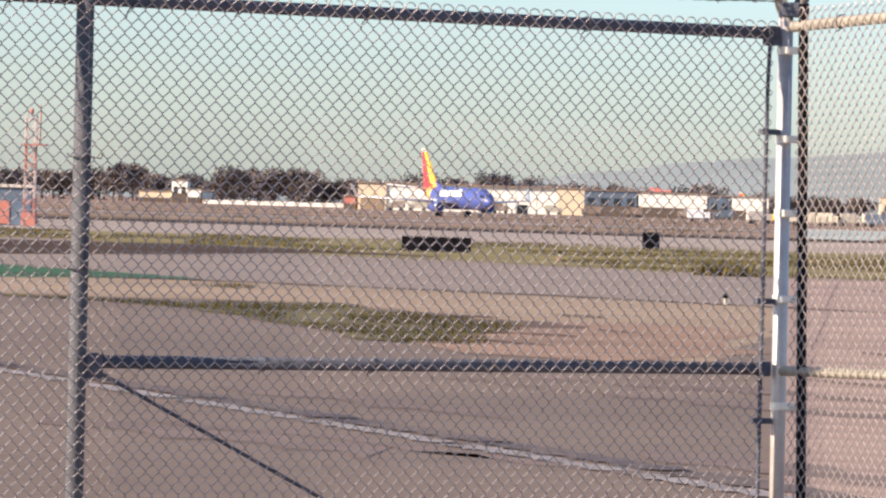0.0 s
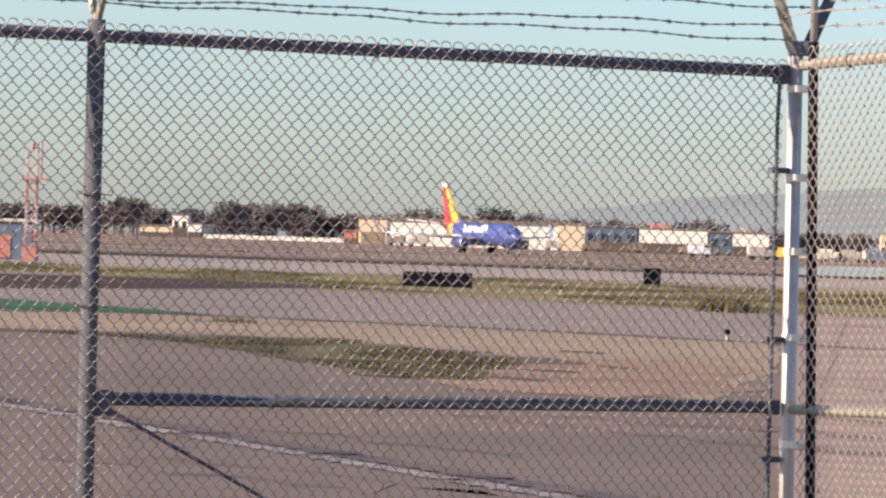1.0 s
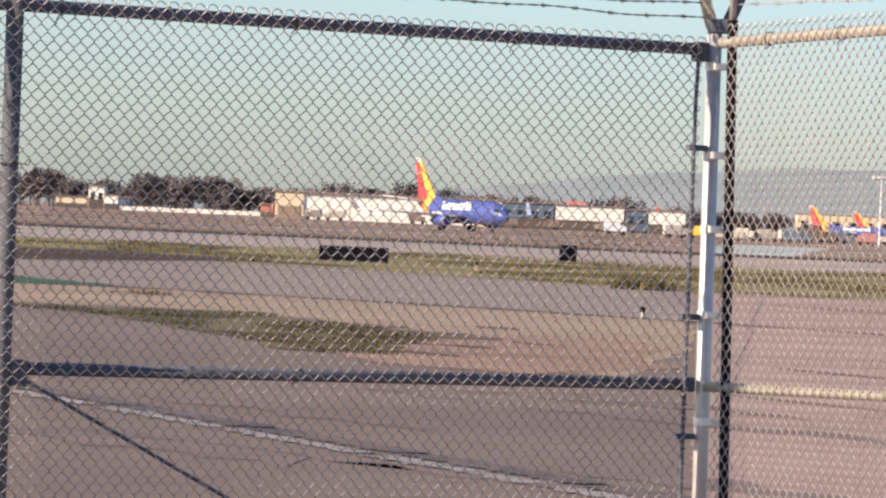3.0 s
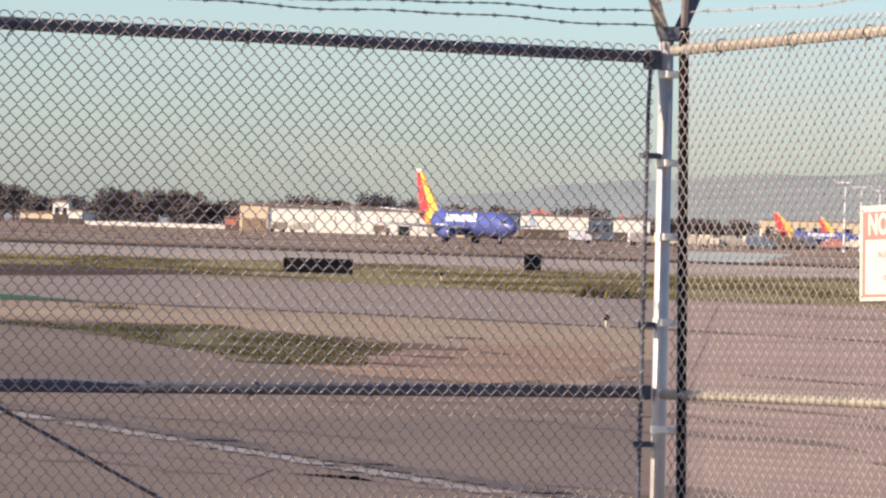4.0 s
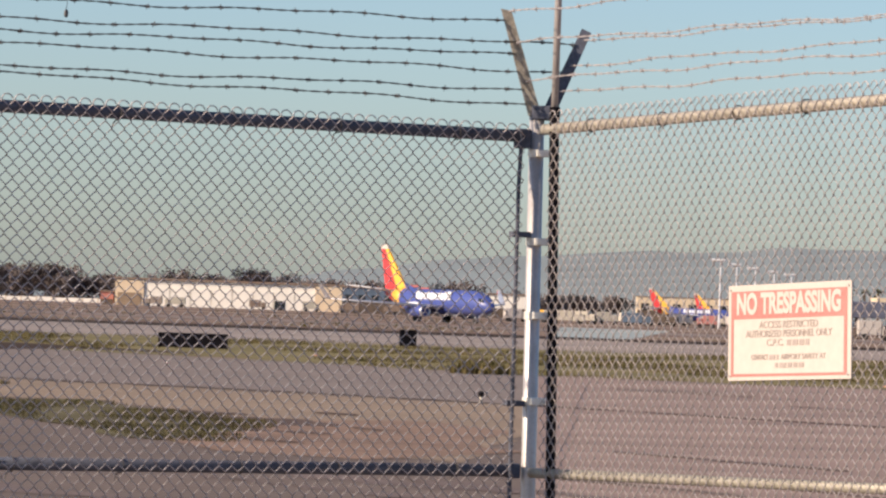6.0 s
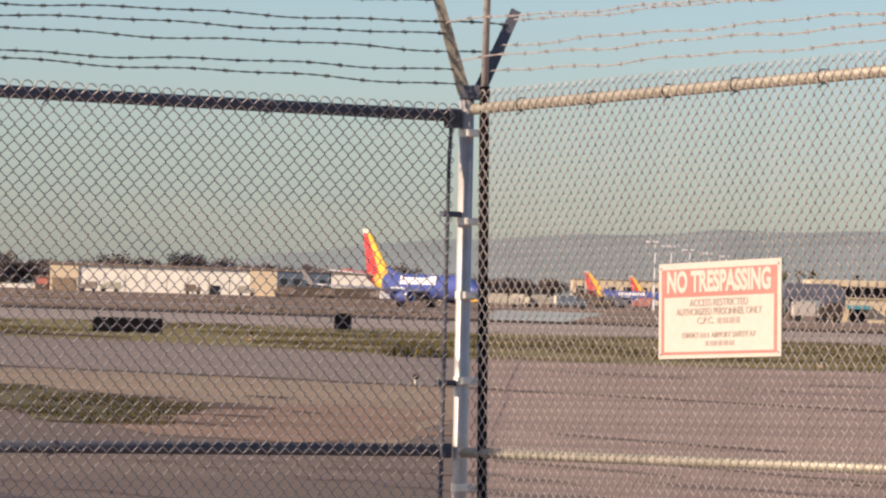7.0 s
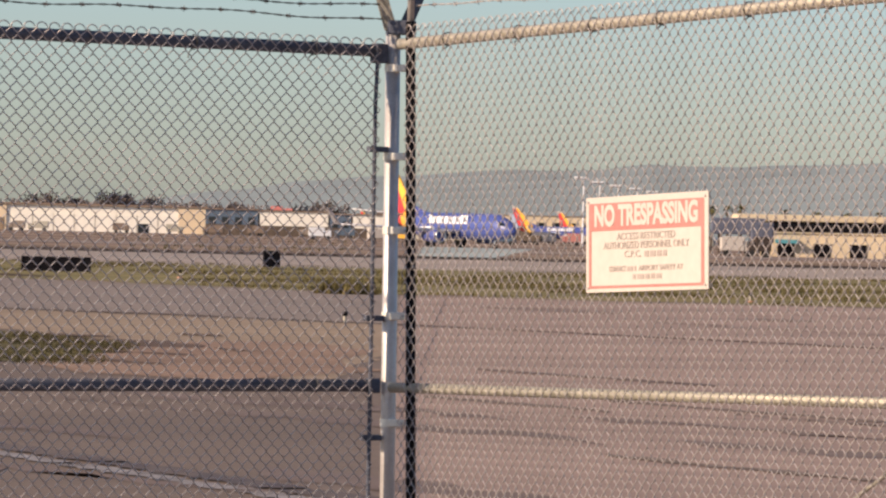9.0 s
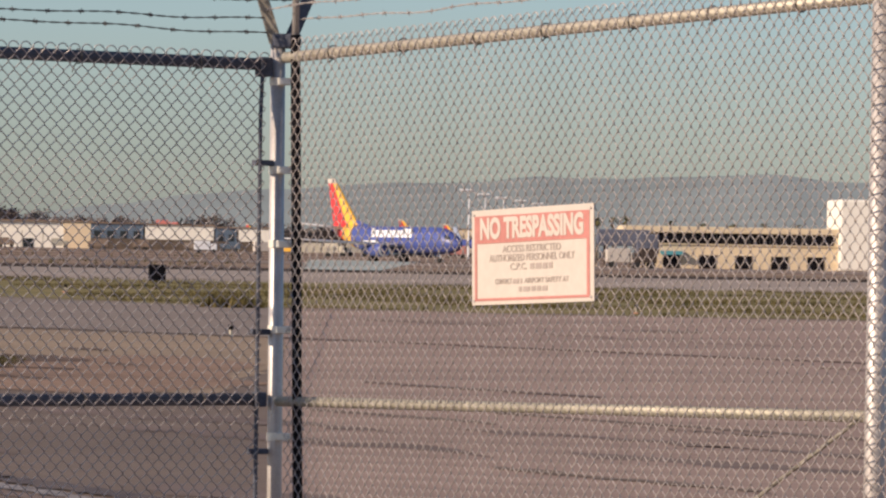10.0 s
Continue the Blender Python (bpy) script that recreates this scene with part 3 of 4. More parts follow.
# ---- no trespassing sign ----
def text_part(name, words, size, x, z, material, parent, width=None, y=-0.004, bold=0.006):
    cu = bpy.data.curves.new(name, "FONT")
    cu.body, cu.size, cu.align_x, cu.align_y, cu.extrude = words, size, "CENTER", "CENTER", 0.0008
    cu.offset = size * bold
    tmp = bpy.data.objects.new(name, cu)
    scene.collection.objects.link(tmp)
    bpy.context.view_layer.update()
    me = bpy.data.meshes.new_from_object(tmp.evaluated_get(bpy.context.evaluated_depsgraph_get()))
    bpy.data.objects.remove(tmp)
    me.materials.clear()
    me.materials.append(material)
    w = max(v.co.x for v in me.vertices) - min(v.co.x for v in me.vertices)
    k = width / w if width else 1
    for v in me.vertices:
        v.co.x *= k
    ob = new(name, me)
    ob.parent = parent
    ob.matrix_basis = pose(x, y, z, 90, 0, 0)
    return ob


SW, SH = 0.945, 0.428
sign = empty("warning_sign", M_R @ pose(2.285, -0.066, 2.360, 0, -2.4, 0), "faded red and white no trespassing sign wired to the fence", "sign")
part("board", boxed(-SW / 2, -0.002, -SH / 2, SW / 2, 0.003, SH / 2, bevel=0.001), M["sign_white"], sign)
HB = SH / 2 - 0.028
part("header", boxed(-SW / 2 + 0.025, -0.0045, 0.062, SW / 2 - 0.03, -0.002, HB, bevel=0.0005), M["sign_red"], sign, "faded red header band")
for name, q in (("border", (-SW / 2 + 0.025, -SH / 2 + 0.018, -SW / 2 + 0.043, 0.062)), ("border", (SW / 2 - 0.052, -SH / 2 + 0.018, SW / 2 - 0.03, 0.062)), ("border", (-SW / 2 + 0.043, -SH / 2 + 0.018, SW / 2 - 0.052, -SH / 2 + 0.030))):
    part(name, boxed(q[0], -0.0045, q[1], q[2], -0.002, q[3], bevel=0.0005), M["sign_red"], sign)
text_part("lettering", "NO TRESPASSING", 0.126, 0.0, 0.124, M["sign_white"], sign, 0.80, y=-0.0058, bold=0.045)
text_part("lettering", "ACCESS RESTRICTED", 0.045, 0.0, 0.032, M["sign_ink"], sign, 0.45)
text_part("lettering", "AUTHORIZED PERSONNEL ONLY", 0.045, 0.0, -0.008, M["sign_ink"], sign, 0.66)
text_part("lettering", "C.P.C.", 0.042, -0.10, -0.048, M["sign_ink"], sign, 0.13)
text_part("lettering", "CONTACT", 0.034, -0.22, -0.112, M["sign_ink"], sign, 0.13)
text_part("lettering", "AIRPORT SAFETY AT", 0.034, 0.115, -0.112, M["sign_ink"], sign, 0.34)
rnd = random.Random(3)
for x0, x1, z, h in ((-0.01, 0.16, -0.048, 0.026), (-0.145, -0.075, -0.112, 0.022), (-0.10, 0.12, -0.148, 0.022)):
    x = x0
    while x < x1:
        w = rnd.uniform(0.02, 0.06)
        part("print_bar", boxed(x, -0.0045, z - h / 2, min(x + w, x1), -0.002, z + h / 2), M["sign_ink"], sign)
        x += w + 0.012
for x in (-SW / 2 + 0.02, SW / 2 - 0.02):
    for z in (-SH / 2 + 0.02, SH / 2 - 0.02):
        part("bolt", tubed([(x, -0.008, z), (x, 0.02, z)], 0.006, 8), M["steel"], sign)


# ---- airfield furniture ----
def guidance_sign(m, w, h, label):
    ob = empty("guidance_sign", m, label, "airfield sign")
    part("panel", boxed(-w / 2, -0.14, 0.06, w / 2, 0.14, 0.16 + h, bevel=0.02), M["black"], ob)
    n = max(2, int(w / 0.8))
    for i in range(n + 1):
        x = -w / 2 + 0.05 + (w - 0.1) * i / n
        part("rib", boxed(x - 0.03, -0.165, 0.08, x + 0.03, -0.142, 0.16 + h, bevel=0.005), M["black"], ob)
        part("leg", tubed([(x, 0, 0), (x, 0, 0.17)], 0.035, 8), M["dark"], ob)
    return ob


guidance_sign(pose(-15.47, 217, 0, 0, 0, 4), 3.34, 0.60, "long black airfield sign panel seen from behind")
guidance_sign(pose(-6.35, 268, 0, 0, 0, 12), 1.0, 0.86, "square black airfield sign box beside the taxiway")


def marker(m, label):
    ob = empty("edge_marker", m, label, "marker")
    part("base", loft(bmesh.new(), [[(r * math.cos(k * math.tau / 10), r * math.sin(k * math.tau / 10), z) for k in range(10)] for r, z in ((0.16, 0), (0.15, 0.04), (0.05, 0.06))]), M["orange"], ob)
    part("stem", tubed([(0, 0, 0.05), (0, 0, 0.24)], 0.04, 8), M["rail_light"], ob)
    part("head", loft(bmesh.new(), [[(r * math.cos(k * math.tau / 10), r * math.sin(k * math.tau / 10), z) for k in range(10)] for r, z in ((0.05, 0.24), (0.075, 0.27), (0.075, 0.34), (0.03, 0.38))]), M["black"], ob)


marker(pose(-0.86, 115.2, -0.06), "small orange and white taxiway edge marker")
marker(pose(-9.0, 205, 0), "small orange and white edge marker in the grass")
marker(pose(14.0, 170, 0), "small orange and white edge marker in the grass")


# ---- aircraft ----
def fuselage_rings():
    """Stations along the hull: distance from the tail end, half width, half height, centre height."""
    rows = ((1.2, 0.15, 0.25, 4.95), (2.2, 0.42, 0.60, 4.75), (4.5, 0.95, 1.15, 4.35), (7.5, 1.55, 1.70, 3.80), (10.5, 1.86, 1.98, 3.40), (12.5, 1.88, 2.0, 3.30), (27.5, 1.88, 2.0, 3.30), (29.5, 1.80, 1.93, 3.22), (31.2, 1.52, 1.62, 3.02), (32.4, 1.08, 1.15, 2.84), (33.2, 0.6, 0.66, 2.72), (33.6, 0.12, 0.14, 2.66))
    return [[(x, w * math.cos(k * math.tau / 28), z + h * math.sin(k * math.tau / 28)) for k in range(28)] for x, w, h, z in rows]


def wing_loft(root, tip, span0, span1, z0, z1, sweep0, sweep1, thick0, thick1):
    """A tapered aerofoil from root to tip on one side."""
    def ring(chord, y, z, lead, th):
        prof = ((0.0, 0.0), (0.08, 0.5), (0.35, 0.62), (0.7, 0.3), (1.0, 0.0), (0.7, -0.22), (0.35, -0.38), (0.08, -0.35))
        return [(lead - c * chord, y, z + t * th) for c, t in prof]
    return loft(bmesh.new(), [ring(root, span0, z0, sweep0, thick0), ring((root + tip) / 2, (span0 + span1) / 2, (z0 + z1) / 2, (sweep0 + sweep1) / 2, (thick0 + thick1) / 2), ring(tip, span1, z1, sweep1, thick1)])


def airliner(m, label):
    ob = empty("airliner", m, label, "airplane", "airliners")
    part("fuselage", loft(bmesh.new(), fuselage_rings()), M["blue"], ob, "glossy blue fuselage", smooth=True)
    # fin in three slanting colour bands, from rudder to leading edge
    def fin(name, low, high, material, th, label):
        (xa, za, xb, zb), (xc, zc, xd, zd) = low, high
        part(name, slab(bmesh.new(), [(xa, 0, za), (xb, 0, zb), (xd, 0, zd), (xc, 0, zc)], (0, 1, 0), th), material, ob, label)
    fin("rudder", (1.9, 4.9, 5.5, 5.2), (0.25, 11.8, 1.5, 11.8), M["red"], 0.28, "red rudder")
    fin("fin", (5.5, 5.0, 8.2, 5.3), (1.5, 11.8, 2.3, 11.8), M["yellow"], 0.34, "orange-yellow fin leading part")
    fin("fin_fillet", (8.2, 5.1, 11.0, 5.25), (7.4, 6.3, 7.6, 6.3), M["blue"], 0.30, "blue fin fillet")
    fin("fin_tip", (0.25, 11.8, 2.3, 11.8), (0.0, 12.5, 1.9, 12.5), M["sign_white"], 0.26, "pale fin tip")
    bm = bmesh.new()
    loft(bm, [[(x, w * 1.02 * math.cos(k * math.tau / 24), z + h * 1.02 * math.sin(k * math.tau / 24)) for k in range(24)] for x, w, h, z in ((2.3, 0.44, 0.62, 4.73), (4.5, 0.95, 1.15, 4.35), (5.4, 1.13, 1.31, 4.18))])
    part("tail_band", bm, M["red"], ob, "red band round the tail", smooth=True)
    bm = bmesh.new()
    loft(bm, [[(x, w * 1.025 * math.cos(k * math.tau / 24), z + h * 1.025 * math.sin(k * math.tau / 24)) for k in range(24)] for x, w, h, z in ((5.4, 1.13, 1.31, 4.18), (7.5, 1.55, 1.70, 3.80), (8.3, 1.63, 1.78, 3.70))])
    part("tail_band", bm, M["yellow"], ob, "yellow band round the tail", smooth=True)
    for s in (1, -1):
        part("wing", wing_loft(7.6, 1.7, s * 1.2, s * 17.0, 2.4, 3.2, 22.5, 12.0, 0.7, 0.2), M["metal"], ob, "pale grey wing", smooth=True)
        part("winglet", slab(bmesh.new(), [(12.0, s * 17.0, 3.2), (10.3, s * 17.0, 3.2), (8.8, s * 17.6, 5.5), (9.7, s * 17.6, 5.5)], (0, 1, 0.2), 0.12), M["metal"], ob)
        part("tailplane", wing_loft(4.2, 1.4, s * 0.6, s * 7.1, 4.9, 5.6, 5.6, 1.6, 0.45, 0.15), M["white"], ob, smooth=True)
        rings = [[(x, s * 4.9 + r * math.cos(k * math.tau / 20), 1.75 + r * 0.95 * math.sin(k * math.tau / 20)) for k in range(20)] for x, r in ((16.2, 0.55), (17.5, 0.85), (19.0, 1.04), (20.6, 1.06), (21.2, 1.0))]
        eng = part("engine", loft(bmesh.new(), rings), M["blue"], ob, "blue engine nacelle", smooth=True)
        rings = [[(x, s * 4.9 + r * math.cos(k * math.tau / 20), 1.75 + r * 0.95 * math.sin(k * math.tau / 20)) for k in range(20)] for x, r in ((21.1, 1.03), (21.5, 0.97), (21.55, 0.84), (21.1, 0.80))]
        part("intake_lip", loft(bmesh.new(), rings), M["metal"], eng, "bare metal intake lip", smooth=True)
        part("pylon", slab(bmesh.new(), [(16.0, s * 4.9, 2.7), (20.0, s * 4.9, 2.6), (19.0, s * 4.9, 3.2), (16.0, s * 4.9, 3.1)], (0, 1, 0), 0.4), M["white"], ob)
        part("main_strut", tubed([(15.9, s * 2.85, 0.5), (15.9, s * 2.6, 2.5)], 0.14, 8), M["metal"], ob)
        for dy in (-0.35, 0.35):
            part("main_wheel", tubed([(15.9, s * 2.85 + dy - 0.18, 0.56), (15.9, s * 2.85 + dy + 0.18, 0.56)], 0.56, 18), M["tyre"], ob)
        part("nose_wheel", tubed([(28.6, s * 0.22 - 0.1, 0.34), (28.6, s * 0.22 + 0.1, 0.34)], 0.34, 16), M["tyre"], ob)
        # plain bars in place of the titles, and the cabin windows
        rnd = random.Random(7)
        x = 13.8
        while x < 23.6:
            w = rnd.uniform(0.7, 1.05)
            hh = 0.62 if 14.5 < x < 22 else 0.75
            part("title_bar", slab(bmesh.new(), [(x, s * 1.83, 3.65), (x + w, s * 1.83, 3.65), (x + w, s * 1.66, 3.65 + 2 * hh - 0.15), (x, s * 1.66, 3.65 + 2 * hh - 0.15)], (0, 1, 0.2 * s), 0.12), M["white"], ob, "white title block")
            x += w + 0.22
        bm = bmesh.new()
        slab(bm, [(31.3, s * 1.38, 3.55), (32.35, s * 0.95, 3.36), (32.0, s * 0.80, 3.85), (31.1, s * 1.10, 4.15)], (0.4, s, 0.4), 0.12)
        part("cockpit_window", bm, M["glass"], ob)
    part("nose_strut", tubed([(28.6, 0, 0.34), (28.6, 0, 1.8)], 0.1, 8), M["metal"], ob)
    part("belly", loft(bmesh.new(), [[(x, w * math.cos(k * math.tau / 20), 1.95 + h * math.sin(k * math.tau / 20)) for k in range(20)] for x, w, h in ((12.0, 0.5, 0.2), (14.0, 1.6, 0.62), (20.0, 1.7, 0.66), (23.5, 0.5, 0.25))]), M["blue"], ob, smooth=True)
    return ob


plane = airliner(pose(-57, 822, 0, 0, 0, -61), "blue airliner with red and yellow tail taxiing on the runway")
for x, y, rz, what in ((50, 1700, -12, "parked blue airliner with a red tail far across the airfield"), (78, 1980, -14, "parked blue airliner with a red tail beside the far terminal"), (-10, 2350, -10, "parked blue airliner far behind the taxiing one")):
    tagged(copy_thing(plane, pose(x, y, 0, 0, 0, rz)), what)


# ---- buildings across the field ----
def hangar():
    ob = empty("hangar", pose(-115.2, 1300, 0), "long white and beige hangar with a flat brown roof", "building")
    part("wall", boxed(8.2, 0, 0, 57.6, 40, 7.5), M["hangar"], ob, "white sheet-metal wall")
    part("wall", boxed(0, -0.5, 0, 8.2, 40, 7.4), M["hangar_beige"], ob, "beige end wall")
    part("wall", boxed(57.6, -0.5, 0, 65.4, 40, 7.4), M["hangar_beige"], ob, "beige end wall")
    part("roof", boxed(-0.6, -0.9, 7.5, 66, 41, 7.95), M["roof"], ob)
    for x in range(10, 58, 6):
        part("door_panel", boxed(x, -0.25, 0, x + 5.6, -0.02, 5.2, bevel=0.05), M["hangar"], ob)
    part("door", boxed(46, -0.4, 0, 49, -0.27, 2.6), M["glass"], ob, "dark doorway")
    part("door", boxed(0.8, -0.7, 0, 7.4, -0.52, 3.6), M["tan"], ob, "grey roller door")
    return ob


hangar()


def block(name, x0, x1, y, top, material, label, windows=0, depth=25, base=0.0):
    ob = empty(name, pose(x0, y, 0), label, "building")
    w = x1 - x0
    part("wall", boxed(0, 0, base, w, depth, top), material, ob)
    # added dark strip stands in for low clutter before the wall
    part("plinth", boxed(0.1, -0.3, base, w - 0.1, -0.02, top * 0.42), M["bark"], ob, "dark strip standing in for clutter at the wall foot")
    part("roof", boxed(-0.4, -0.4, top, w + 0.4, depth + 0.4, top + 0.35), M["roof"], ob)
    for i in range(windows):
        x = w * (i + 0.25) / windows
        part("window", boxed(x, -0.12, top * 0.42, x + w * 0.5 / windows, 0.05, top * 0.72), M["glass"], ob)
    return ob


block("office_building", -203.5, -191.2, 1480, 3.6, M["hangar_beige"], "low beige building beside the airfield trees", 0)
block("control_tower", -192.7, -187.5, 1479, 7.4, M["hangar"], "squat white tower on the low building", 2, 8)
block("office_building", -187.3, -182.8, 1478, 4.6, M["hangar"], "small white block beside the squat tower", 0, 10)
block("storage_shed", -182.4, -179.0, 1478, 4.0, M["blue_grey"], "blue-grey shed beside the white block", 0, 8)
block("storage_shed", -119.6, -115.9, 1302, 3.6, M["mast_red"], "red-brown shed against the end of the hangar", 0, 6)


def low_wall():
    ob = empty("boundary_wall", pose(-181, 1470, 0), "long low pale wall in front of the trees", "wall")
    for k in range(10):
        part("panel", boxed(k * 5.02, 0, 0, k * 5.02 + 4.9, 0.3, 1.25 + 0.08 * (k % 3), bevel=0.04), M["hangar"], ob)
        part("pier", boxed(k * 5.02 - 0.2, -0.1, 0, k * 5.02 + 0.08, 0.4, 1.45, bevel=0.04), M["hangar_beige"], ob)


low_wall()
block("workshop", -49.5, -34.5, 1290, 7.2, M["blue_grey"], "dark blue-grey workshop beside the hangar", 4)
block("warehouse", -34, -14.5, 1290, 7.0, M["hangar"], "white warehouse with a dark strip along its foot", 0)
def roof_board():
    ob = empty("roof_sign", pose(-31.0, 1291, 7.30), "faded red sign board on the warehouse roof", "sign")
    part("board", boxed(0, 0, 0.12, 3.4, 0.25, 1.25, bevel=0.05), M["red_board"], ob)
    part("board", boxed(3.5, 0, 0.12, 6.2, 0.25, 0.65, bevel=0.05), M["red_board"], ob)
    for x in (0.4, 1.7, 3.0, 5.4):
        part("strut", tubed([(x, 0.3, 0), (x, 0.3, 0.6)], 0.08, 6), M["roof"], ob)


roof_board()
block("workshop", -14, -8, 1290, 6.5, M["blue_grey"], "dark blue-grey shed beside the warehouse", 2)
block("warehouse", -7.4, 3, 1290, 6.6, M["hangar"], "small white warehouse across the field", 0)
block("far_terminal", 58, 118, 2150, 10.9, M["cream"], "cream terminal building behind the parked airliners", 8)


def terminal():
    ob = empty("terminal", pose(53.9, 640, 0), "cream two-storey terminal with a dark window band", "building")
    w, d = 27.6, 14
    part("wall", boxed(0, 0, 0, w, d, 5.3), M["cream"], ob)
    part("parapet", boxed(-2.9, -0.45, 5.08, w, d, 5.95, bevel=0.05), M["cream"], ob)
    n = 17
    for i in range(n):
        x = 1.2 + (w - 1.8) * i / n
        part("window", boxed(x, -0.1, 3.55, x + 1.44, 0.02, 4.98), M["black"], ob)
    part("ledge", boxed(0.8, -0.22, 3.36, w, -0.02, 3.52), M["cream"], ob)
    for i in range(5):
        x = 2.6 + i * 5.15
        # closed black box on the wall paints the bay's inner shade
        part("bay_opening", boxed(x, -0.12, 0.05, x + 2.35, 0.02, 1.9), M["black"], ob, "black panel for the shade inside a service bay")
        part("bay_frame", boxed(x - 0.12, -0.2, 1.9, x + 2.47, 0.0, 2.08), M["cream"], ob)
    part("awning", slab(bmesh.new(), [(2.2, -0.1, 2.4), (5.6, -0.1, 2.4), (5.6, -1.3, 1.95), (2.2, -1.3, 1.95)], (0, 0.3, 1), 0.12), M["awning"], ob, "teal awning")
    part("tower", boxed(w, -1.5, 0, w + 10, d, 10.2, bevel=0.3), M["hangar"], ob, "tall pale stair tower")


terminal()


def truck(m, label, body, length=6.0, cab=None):
    ob = empty("service_truck", m, label, "truck")
    part("cargo_box", boxed(0, -1.1, 0.75, length * 0.7, 1.1, 2.7, bevel=0.06), body, ob)
    part("cab", boxed(length * 0.72, -1.05, 0.6, length, 1.05, 2.1, bevel=0.15), cab or body, ob)
    part("windscreen", boxed(length * 0.9, -0.95, 1.35, length + 0.02, 0.95, 1.95, bevel=0.05), M["glass"], ob)
    for x in (length * 0.2, length * 0.85):
        for y in (-1.0, 1.0):
            part("wheel", tubed([(x, y - 0.14, 0.45), (x, y + 0.14, 0.45)], 0.45, 14), M["tyre"], ob)


rnd = random.Random(21)
truck(pose(-15.5, 1000, 0, 0, 0, 4), "white service truck parked on the far field", M["white"], 5)
truck(pose(-2.2, 930, 0, 0, 0, 12), "small white and pink service cart on the apron", M["sign_white"], 5)
truck(pose(7.0, 960, 0, 0, 0, 170), "yellow service truck on the far apron", M["yellow"], 4)
truck(pose(66, 1000, 0, 0, 0, 20), "pale catering truck near the terminal", M["rail_light"], 7)
truck(pose(55.5, 1010, 0, 0, 0, 8), "pale service truck beside the parked airliners", M["rail_light"], 7)
truck(pose(36, 1100, 0, 0, 0, 30), "grey-white service truck beside the parked airliners", M["sign_white"], 8)
truck(pose(25, 1050, 0, 0, 0, 60), "pale service truck with a pale box", M["rail_light"], 8)
truck(pose(84.0, 655, 0, 0, 0, -20), "white van before the stair tower", M["white"], 4)


rnd = random.Random(31)
for k in range(16):
    y = rnd.uniform(880, 1240)
    bx = 0.006 + 0.075 * (k + rnd.uniform(0, 0.8)) / 16
    truck(pose(bx * y, y, 0, 0, 0, rnd.uniform(-25, 25) + rnd.choice((0, 180))), rnd.choice(("pale service truck parked on the far apron", "white van parked beside the far terminal", "dark baggage tug on the far apron")), M[rnd.choice(("rail_light", "sign_white", "blue_grey", "roof", "bark", "sign_red"))], rnd.choice((4.5, 6, 8)))


for k in range(9):
    bx = -0.084 + 0.098 * (k + rnd.uniform(0, 0.7)) / 9
    truck(pose(bx * 1230, 1230, 0, 0, 0, rnd.choice((2, 178))), "grey pickup parked before the far hangar", M[rnd.choice(("blue_grey", "roof", "concrete", "bark", "rail_light"))], rnd.choice((4.5, 5.5)))


def jet_bridge():
    ob = empty("jet_bridge", pose(46.5, 632, 0), "blue-grey passenger boarding bridge beside the terminal", "jet bridge")
    part("tunnel", boxed(0, -1.4, 3.0, 7.4, 1.4, 5.3, bevel=0.12), M["bridge"], ob)
    part("cab", boxed(5.4, -1.9, 1.9, 8.6, 1.9, 4.7, bevel=0.2), M["bridge"], ob)
    for x in (1.2, 6.6):
        part("leg", tubed([(x, 0, 0), (x, 0, 3.1)], 0.3, 10), M["dark"], ob)
    truck(pose(46.8, 618, 0, 0, 0, 3), "white baggage truck under the boarding bridge", M["sign_white"], 4.5)
    truck(pose(52.0, 600, 0, 0, 0, 185), "dark tug beside the boarding bridge", M["dark"], 3.0)


jet_bridge()


def light_mast(x, y, h):
    ob = empty("light_mast", pose(x, y, 0), "tall pale apron floodlight mast", "light mast", "apron light masts")
    part("pole", tubed([(0, 0, 0), (0, 0, h)], 0.22, 8, r1=0.12), M["white"], ob)
    part("crossbar", boxed(-1.8, -0.12, h - 0.25, 1.0, 0.12, h, bevel=0.03), M["white"], ob)
    for dx in (-1.6, -0.6, 0.5):
        part("lamp_head", boxed(dx - 0.4, -0.45, h, dx + 0.4, 0.3, h + 0.4, bevel=0.05), M["white"], ob)


for bx, y in ((0.0451, 928), (0.0487, 1000), (0.0528, 1060), (0.0570, 1120), (0.0608, 1180)):
    light_mast(bx * y, y, 14.0)


